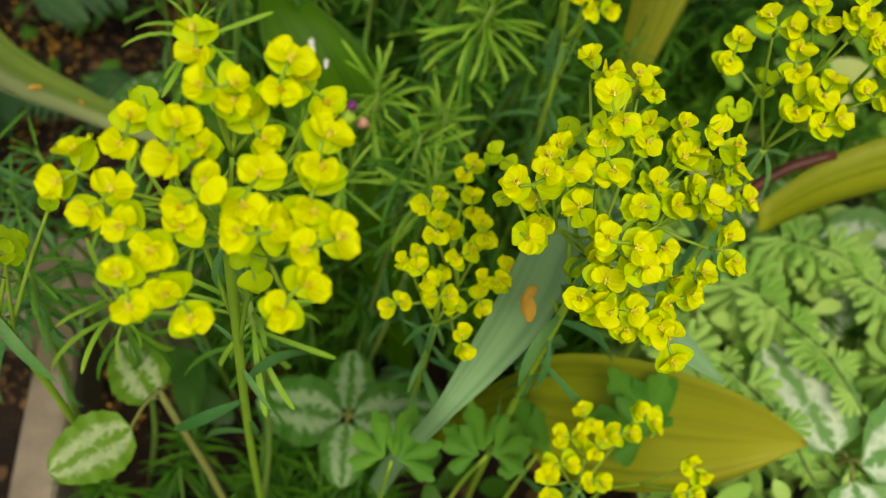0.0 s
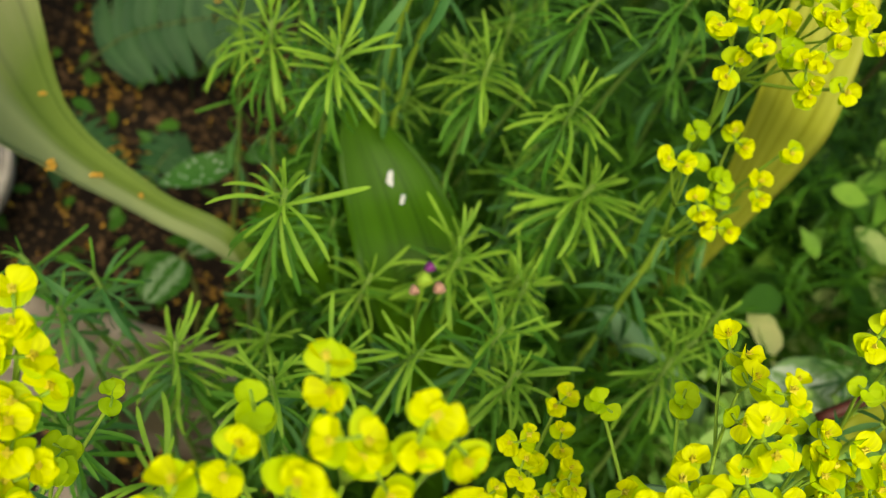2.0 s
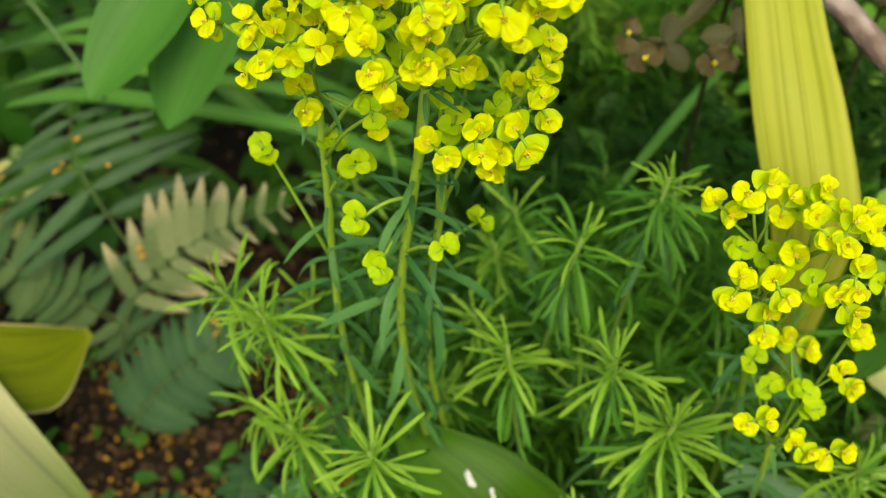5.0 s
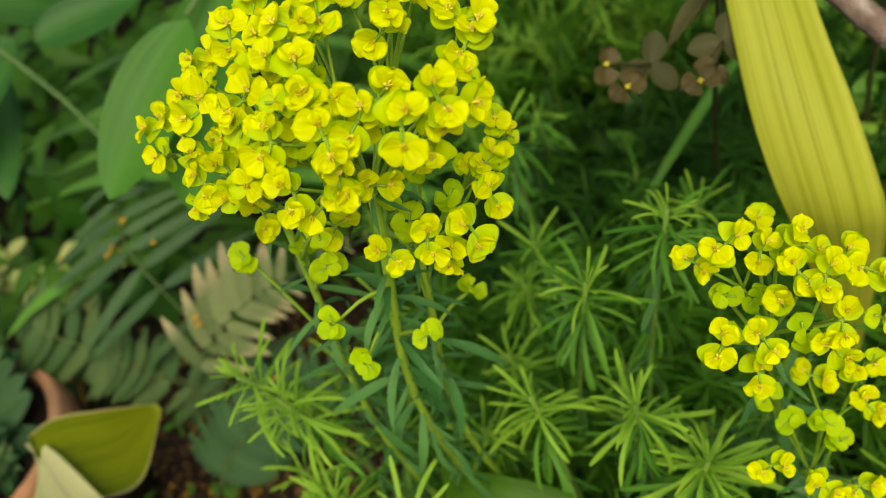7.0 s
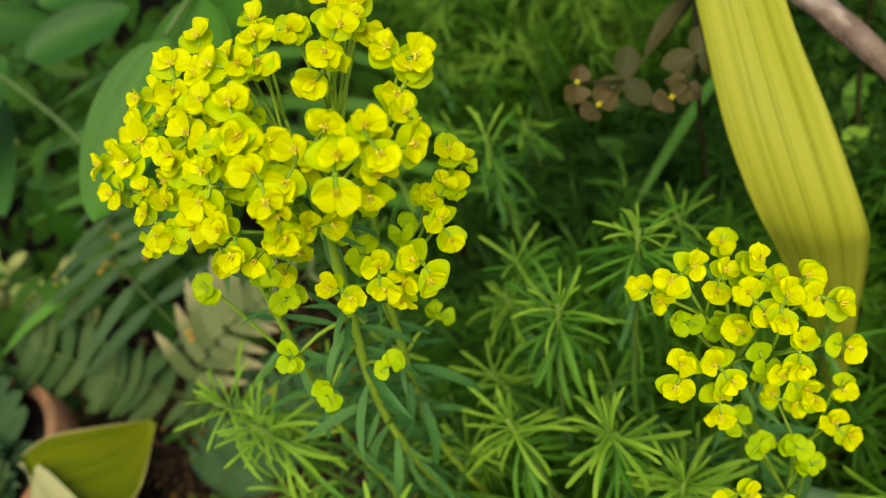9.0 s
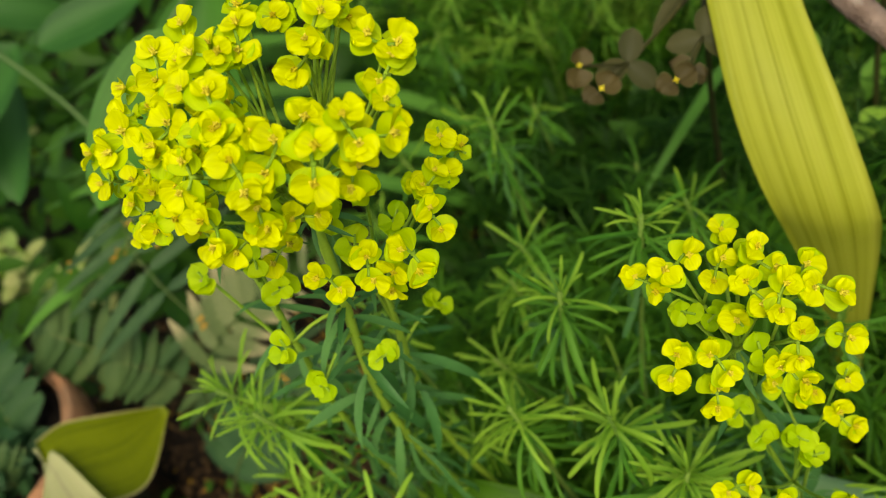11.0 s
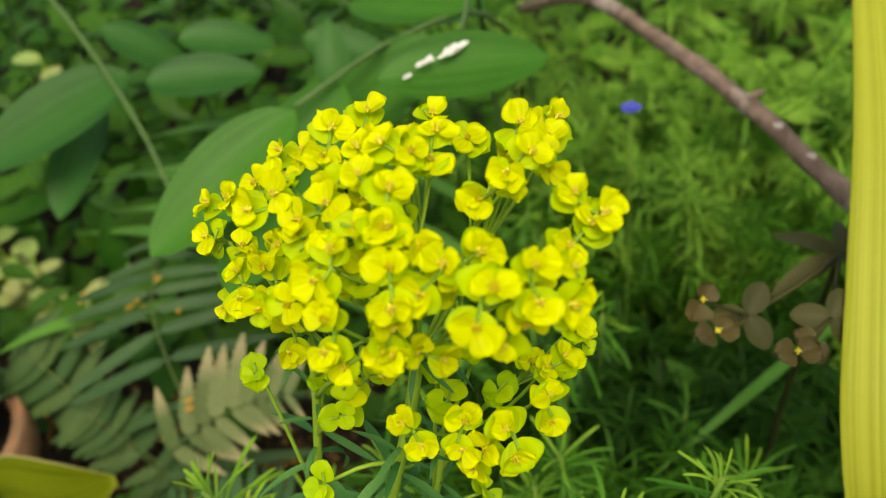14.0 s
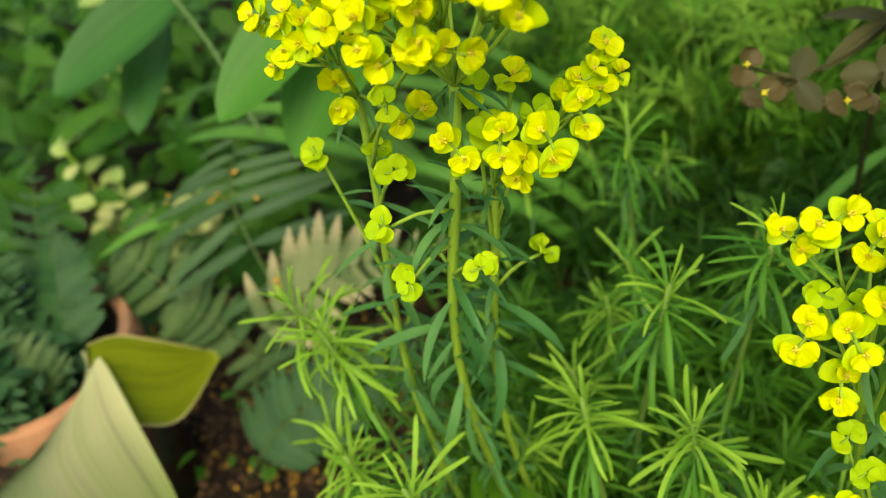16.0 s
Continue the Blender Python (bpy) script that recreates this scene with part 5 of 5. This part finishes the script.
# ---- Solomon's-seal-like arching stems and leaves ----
# same leaf shape in the colour darkened to stand for shade
DARK_SEALS = [oval("leaf", 0.10, 0.042, SEAL_SHADED, 16, 9, 0.10 + 0.12 * k, 0.22, 0, 0, 0.8, 0.45) for k in range(3)]
SEALS = [oval("leaf", 0.10, 0.040, SEAL, 16, 9, 0.10 + 0.12 * k, 0.22, 0, 0, 0.8, 0.45) for k in range(3)]


def seal(points, leaves, label, pool=None):
    base = V(points[0])
    t = thing("arching_leafy_stem", base, label, "plant", "arching leafy stems")
    v, f = tube([V(p) - base for p in points], 0.0021, 0.0014, 7, 16)
    place("stem", mesh_of("stem", v, f, SEAL_STEM), t)
    for k, (at, along, up, size) in enumerate(leaves):
        place("leaf", (pool or SEALS)[k % 3], t, aim(V(at) - base, along, up, size))


seal([(0.07, 0.86, GROUND), (0.08, 0.80, 0.18), (0.05, 0.68, 0.315), (0.00, 0.61, 0.345), (-0.05, 0.55, 0.345)], [((-0.050, 0.545, 0.345), (-0.62, -0.55, -0.25), (0.1, -0.5, 0.8), 0.92), ((-0.030, 0.575, 0.340), (-0.45, -0.65, -0.35), (0.2, -0.5, 0.8), 1.15), ((0.02, 0.60, 0.345), (-0.7, -0.35, -0.25), (0.1, -0.5, 0.8), 0.95)], "arching stem with broad smooth oval leaves")
seal([(-0.42, 1.02, GROUND), (-0.40, 1.00, 0.22), (-0.267, 0.800, 0.322), (-0.19, 0.70, 0.262), (-0.150, 0.62, 0.215)], [((-0.20, 0.74, 0.275), (-0.75, -0.5, -0.15), (0, -0.5, 0.8), 1.2), ((-0.235, 0.76, 0.245), (-0.3, -0.8, -0.35), (0, -0.5, 0.8), 0.9), ((-0.262, 0.80, 0.332), (-0.8, 0.2, -0.1), (0, -0.5, 0.8), 1.0), ((-0.302, 0.85, 0.317), (-0.9, 0.0, -0.1), (0, -0.5, 0.8), 1.0), ((-0.272, 0.82, 0.327), (0.8, 0.2, -0.1), (0, -0.5, 0.8), 0.9)], "arching stem with large green oval leaves coloured dark as in shade", DARK_SEALS)
seal([(0.06, 0.78, GROUND), (0.05, 0.75, 0.20), (0.04, 0.66, 0.34), (0.03, 0.58, 0.36)], [((-0.010, 0.548, 0.355), (0.95, 0.15, 0.0), (0, -0.6, 0.8), 0.82), ((0.04, 0.64, 0.345), (-0.8, 0.4, 0.0), (0, -0.6, 0.8), 0.9), ((0.045, 0.68, 0.32), (-0.6, 0.7, -0.1), (0, -0.6, 0.8), 0.9)], "arching stem with a broad leaf spotted by droppings")
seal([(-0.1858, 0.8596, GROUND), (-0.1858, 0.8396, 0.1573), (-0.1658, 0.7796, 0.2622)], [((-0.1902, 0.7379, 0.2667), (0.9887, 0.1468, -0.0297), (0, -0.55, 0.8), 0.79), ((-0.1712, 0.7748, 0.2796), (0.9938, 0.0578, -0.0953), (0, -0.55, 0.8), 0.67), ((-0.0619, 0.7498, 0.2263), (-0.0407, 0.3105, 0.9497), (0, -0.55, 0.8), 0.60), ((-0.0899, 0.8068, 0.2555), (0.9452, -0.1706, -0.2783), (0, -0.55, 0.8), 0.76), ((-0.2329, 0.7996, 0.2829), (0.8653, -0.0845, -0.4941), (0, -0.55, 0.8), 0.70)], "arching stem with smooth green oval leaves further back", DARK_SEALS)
dropping((0.026, 0.556, 0.3625), 0.0036, (0.85, 0.4, 0.2))
dropping((0.013, 0.550, 0.361), 0.0026, (0.85, 0.4, 0.2))
dropping((0.004, 0.545, 0.357), 0.0015, (0.7, 0.4, 0.2))

# ---- long strap leaves and grass ----
def strap(points, width, mat, label):
    base = V(points[0])
    st = []
    n = len(points)
    for i, p in enumerate(points):
        d = (V(points[min(i + 1, n - 1)]) - V(points[max(i - 1, 0)])).normalized()
        side = d.cross(V((0, -0.4, 0.9))).normalized()
        w = width * 0.5 * (0.75 if i == 0 else 1.0 if i < n - 1 else 0.08)
        st.append((V(p) - base, side * w))
    ob = place("strap_leaf", ribbon("strap_leaf", st, mat, 26, 5, 0.2, 0.0006), None, Matrix.Translation(base))
    tagged(ob, label, "leaf", "strap leaves")


for dx, dy, dz, w, lb in ((0.0, 0.0, 0.0, 0.010, "long green strap leaf arching over ferns"), (0.012, 0.030, -0.004, 0.009, "narrow green strap leaf beside others over ferns"), (0.026, 0.058, 0.010, 0.010, "long smooth green strap leaf behind the spurge"), (-0.02, 0.085, -0.01, 0.008, "slender green strap leaf low behind the spurge"), (0.03, 0.11, 0.012, 0.009, "green strap leaf bending down among ferns")):
    strap([(0.06 + dx, 0.57 + dy, GROUND), (0.04 + dx, 0.55 + dy, 0.12), (-0.015 + dx, 0.56 + dy, 0.185 + dz), (-0.09 + dx, 0.595 + dy, 0.205 + dz), (-0.18 + dx, 0.655 + dy, 0.20 + dz), (-0.28 + dx, 0.73 + dy, 0.15 + dz)], w, STRAP, lb)
strap([(-0.09, 0.66, GROUND), (-0.11, 0.64, 0.11), (-0.15, 0.618, 0.165), (-0.20, 0.602, 0.182), (-0.25, 0.592, 0.180), (-0.285, 0.585, 0.168)], 0.0075, STRAP, "pale green strap leaf with a brown tip")
strap([(-0.02, 0.66, GROUND), (-0.06, 0.66, 0.12), (-0.12, 0.72, 0.16), (-0.20, 0.80, 0.12)], 0.014, STRAP, "green strap leaf in the shade of ferns")
strap([(0.28, 0.63, GROUND), (0.26, 0.59, 0.12), (0.21, 0.53, 0.175), (0.16, 0.485, 0.19), (0.10, 0.45, 0.17)], 0.006, STRAP, "pale green blade curving through the spurge")

# ---- dark maroon spurge ----
MARS = [bract_mesh("bract", 0.0076, 0.0098, MAROON, 30 + k, 0.2, 0.08, 0.3) for k in range(3)]
MARW = [oval("leaf", 0.0135, 0.009, MAROON_LEAF, 10, 7, 0.1 + 0.1 * k, 0.25, 0, 0, 0.75, 0.5) for k in range(2)]
MARL = [oval("leaf", 0.030, 0.0085, MAROON_LEAF, 12, 5, 0.15 + 0.15 * k, 0.2, 0, 0, 0.9, 0.45) for k in range(2)]


def maroon(base, node, heads, seed):
    """A dark spurge stem: long leaves round its top, and on each ray a whorl of broad bracts with cup-like bract pairs."""
    rng = random.Random(seed)
    base, node = V(base), V(node)
    t = thing("maroon_spurge", base, "dark maroon spurge stem with brownish bracts and yellow centres", "plant", "maroon spurge stems")
    v, f = tube([(0, 0, 0), (node - base) * 0.6 + V((0, 0.01, 0)), node - base], 0.0018, 0.0012, 6, 10)
    place("stem", mesh_of("stem", v, f, MAROON_LEAF), t)
    for k in range(5):
        a = k * 1.257 + rng.uniform(-0.25, 0.25)
        place("leaf", rng.choice(MARL), t, aim(node - base, (math.cos(a), math.sin(a), rng.uniform(-0.15, 0.3)), (0, -0.2, 1), rng.uniform(0.7, 1.05)))
    for at, turn, cups in heads:
        p = V(at) - base
        v, f = tube([node - base, (node - base).lerp(p, 0.5) + V((0, 0, -0.002)), p], 0.0010, 0.0008, 5, 6)
        place("ray", mesh_of("ray", v, f, MAROON_LEAF), t)
        for k in range(3):
            a = radians(turn + 115 * (k - 1)) + rng.uniform(-0.2, 0.2)
            place("whorl_leaf", rng.choice(MARW), t, aim(p, (math.cos(a), 0.75 * math.sin(a), 0.6 * math.sin(a)), (0, -0.6, 0.75), rng.uniform(0.8, 1.0)))
        for c in cups:
            c = V(c) - base
            v, f = tube([p, p.lerp(c, 0.5), c], 0.0007, 0.0006, 5, 5)
            place("ray", mesh_of("ray", v, f, MAROON_LEAF), t)
            up = V((rng.uniform(-0.5, 0.5), rng.uniform(-0.9, -0.3), 0.75)).normalized()
            spin = rng.uniform(0, 3)
            for k in range(2):
                a = spin + math.pi * k
                place("bract", rng.choice(MARS), t, aim(c, (math.cos(a), 0.75 * math.sin(a), 0.6 * math.sin(a)), up, rng.uniform(0.85, 1.05)))
            place("cyathium", rng.choice(CYATHS), t, aim(c + up * 0.0008, (1, rng.uniform(-1, 1), 0), up, 0.85))


maroon((0.175, 0.49, GROUND), (0.164, 0.438, 0.322), [((0.118, 0.402, 0.331), 60, [(0.100, 0.397, 0.345), (0.103, 0.389, 0.338)]), ((0.146, 0.400, 0.328), 50, [(0.127, 0.380, 0.335), (0.134, 0.386, 0.330)])], 1)
maroon((0.27, 0.48, GROUND), (0.250, 0.445, 0.30), [((0.232, 0.425, 0.312), 120, [(0.222, 0.42, 0.315), (0.236, 0.412, 0.315)]), ((0.255, 0.432, 0.312), 40, [(0.248, 0.425, 0.315)])], 2)

# ---- woody branch, purple bud, cream leaves, small blue flower ----
v, f = tube([(0.03, -0.14, -0.02), (0.008, -0.06, 0.01), (0, 0, 0), (-0.016, 0.075, -0.002), (-0.042, 0.150, -0.002), (-0.075, 0.24, -0.01), (-0.11, 0.34, -0.06)], 0.0050, 0.0043, 9, 40, 0.35)
branch = place("woody_branch", mesh_of("woody_branch", v, f, BARK), None, Matrix.Translation((0.186, 0.482, 0.312)))
tagged(branch, "bare brown woody branch with pale scars lying through plants", "branch")
for at, along, size in (((-0.0507, 0.1737, -0.0041), (-0.343, 0.936, -0.083), 1.0), ((-0.0126, 0.0592, -0.0016), (-0.209, 0.978, -0.026), 1.3), ((-0.0067, 0.0316, -0.0008), (-0.209, 0.978, -0.026), 1.1)):
    ring = [(math.cos(k * 0.7) * 0.0024 * size, math.sin(k * 0.7) * 0.0017 * size, 0.0006 * (k % 2)) for k in range(9)]
    place("scar", mesh_of("scar", ring + [(0, 0, 0.0012)], [(k, (k + 1) % 9, 9) for k in range(9)], SCAR), branch, aim(V(at) + V((0.0, -0.0022, 0.0039)), along, (0, -0.5, 0.85)), "pale scar")
v, f = tube([V((-0.0201, 0.0868, -0.002)), V((-0.0201, 0.0868, -0.002)) + V((0.004, -0.001, 0.004)), V((-0.0201, 0.0868, -0.002)) + V((0.009, -0.001, 0.006))], 0.0026, 0.0018, 7, 6, 0.3)
place("stub", mesh_of("stub", v, f, BARK), branch)


def bud(at):
    t = thing("budding_stem", (at[0] + 0.01, at[1] + 0.04, GROUND), "thin stem with a purple bud and faded pink flowers", "flower")
    base = t.location.copy()
    p = V(at) - base
    v, f = tube([(0, 0, 0), p * 0.6 + V((0.004, 0, 0)), p], 0.0013, 0.0009, 6, 8)
    place("stem", mesh_of("stem", v, f, STALK), t)
    for nm, off, s, mat in (("bud", (0.001, 0.002, 0.004), 0.0022, PURPLE), ("faded_flower", (0.006, -0.005, 0.002), 0.0024, PINKISH), ("faded_flower", (-0.003, -0.007, 0.0), 0.0020, PINKISH), ("calyx", (0.0, -0.002, 0.001), 0.0032, STALK)):
        verts, faces = [], []
        for i in range(7):
            ph = math.pi * i / 6
            for k in range(9):
                w = 2 * math.pi * k / 9
                r = s * math.sin(ph) * (1 + 0.2 * math.cos(3 * w)) + 1e-5
                verts.append((r * math.cos(w), r * math.sin(w), s * 1.3 * -math.cos(ph)))
        for i in range(6):
            for k in range(9):
                faces.append((i * 9 + k, i * 9 + (k + 1) % 9, (i + 1) * 9 + (k + 1) % 9, (i + 1) * 9 + k))
        place(nm, mesh_of(nm, verts, faces, mat), t, Matrix.Translation(p + V(off)) @ pose(0, 0, 0, 30, 20, 0))


bud((0.019, 0.246, 0.235))
CREAMS = [oval("leaf", 0.030, 0.017, CREAM_LEAF, 9, 5, 0.15, 0.2, 6, 0.08, 0.7, 0.45)]


def cream_plant(base, height, count, seed):
    rng = random.Random(seed)
    t = thing("cream_leaved_plant", base, "low plant with cream and green variegated leaves", "plant", "cream-leaved plants")
    for s in range(4):
        top = V((rng.uniform(-0.03, 0.03), rng.uniform(-0.04, 0.02), height * rng.uniform(0.7, 1.1)))
        v, f = tube([(0, 0, 0), top * 0.5 + V((0.004, 0, 0)), top], 0.0013, 0.0008, 5, 6)
        place("stem", mesh_of("stem", v, f, STALK), t)
        for k in range(count):
            a = k * GOLDEN + s
            at = top * (1 - 0.6 * k / count)
            place("leaf", CREAMS[0], t, aim(at, (math.cos(a), math.sin(a), 0.2), (0, -0.3, 1), rng.uniform(0.6, 1.1)))


cream_plant((-0.37, 0.78, GROUND), 0.16, 8, 1)
cream_plant((-0.30, 0.76, GROUND), 0.12, 7, 2)
cream_plant((-0.40, 1.00, GROUND), 0.18, 8, 3)
cream_plant((0.24, 0.32, GROUND), 0.15, 7, 4)
cream_plant((0.30, 0.39, GROUND), 0.17, 7, 5)
blue = thing("blue_flower", (0.115, 0.60, GROUND), "small blue flower on a thin stem", "flower")
v, f = tube([(0, 0, 0), (0.003, -0.004, 0.17), (0, -0.008, 0.318)], 0.0006, 0.0004, 5, 6)
place("stem", mesh_of("stem", v, f, STEM), blue)
PET = oval("petal", 0.006, 0.005, BLUE, 6, 5, 0.1, 0.2)
for k in range(5):
    a = k * 1.2566
    place("petal", PET, blue, aim((0, -0.008, 0.318), (math.cos(a), math.sin(a) * 0.8, 0.3), (0, -0.4, 0.9)))


def loose_petal(at, size, along, mat=PETAL):
    """One curled fallen petal."""
    verts, faces = [], []
    for i in range(5):
        t = i / 4
        w = 0.45 * math.sin(math.pi * (0.1 + 0.85 * t)) ** 0.7
        for k in range(5):
            q = k / 2 - 1
            verts.append((size * (t - 0.5) * 1.5, size * w * q, size * (0.25 * abs(q) ** 2 + 0.2 * math.sin(3 * t))))
    for i in range(4):
        for k in range(4):
            faces.append((i * 5 + k, i * 5 + 5 + k, i * 5 + 6 + k, i * 5 + 1 + k))
    ob = place("fallen_petal", mesh_of("fallen_petal", verts, faces, mat, [(0.5, 0.5)] * 25), None, aim(at, along, (0.1, -0.2, 1)))
    tagged(ob, "dry orange fallen petal lying on a leaf", "petal", "petals on leaves")


rng = random.Random(33)
for c, n, spread in (((-0.151, 0.3058, 0.1685), 4, 0.003), ((-0.1324, 0.3113, 0.160), 2, 0.002), ((-0.1689, 0.3462, 0.1672), 1, 0.001), ((-0.1877, 0.3451, 0.1805), 2, 0.004), ((-0.186, 0.598, 0.190), 5, 0.006), ((-0.152, 0.537, 0.158), 5, 0.006), ((-0.118, 0.497, 0.118), 4, 0.005), ((-0.17, 0.60, 0.195), 3, 0.02), ((-0.20, 0.62, 0.19), 3, 0.03), ((-0.110, 0.308, 0.156), 1, 0.001)):
    for _ in range(n):
        loose_petal((c[0] + rng.uniform(-spread, spread), c[1] + rng.uniform(-spread, spread), c[2] + rng.uniform(0, 0.001)), rng.uniform(0.0020, 0.0034), (rng.uniform(-1, 1), rng.uniform(-1, 1), 0))
loose_petal((0.0739, 0.1324, 0.2850), 0.0055, (0.2, -0.8, -0.4))
loose_petal((0.0744, 0.1353, 0.2892), 0.0035, (0.5, 0.6, 0.2))
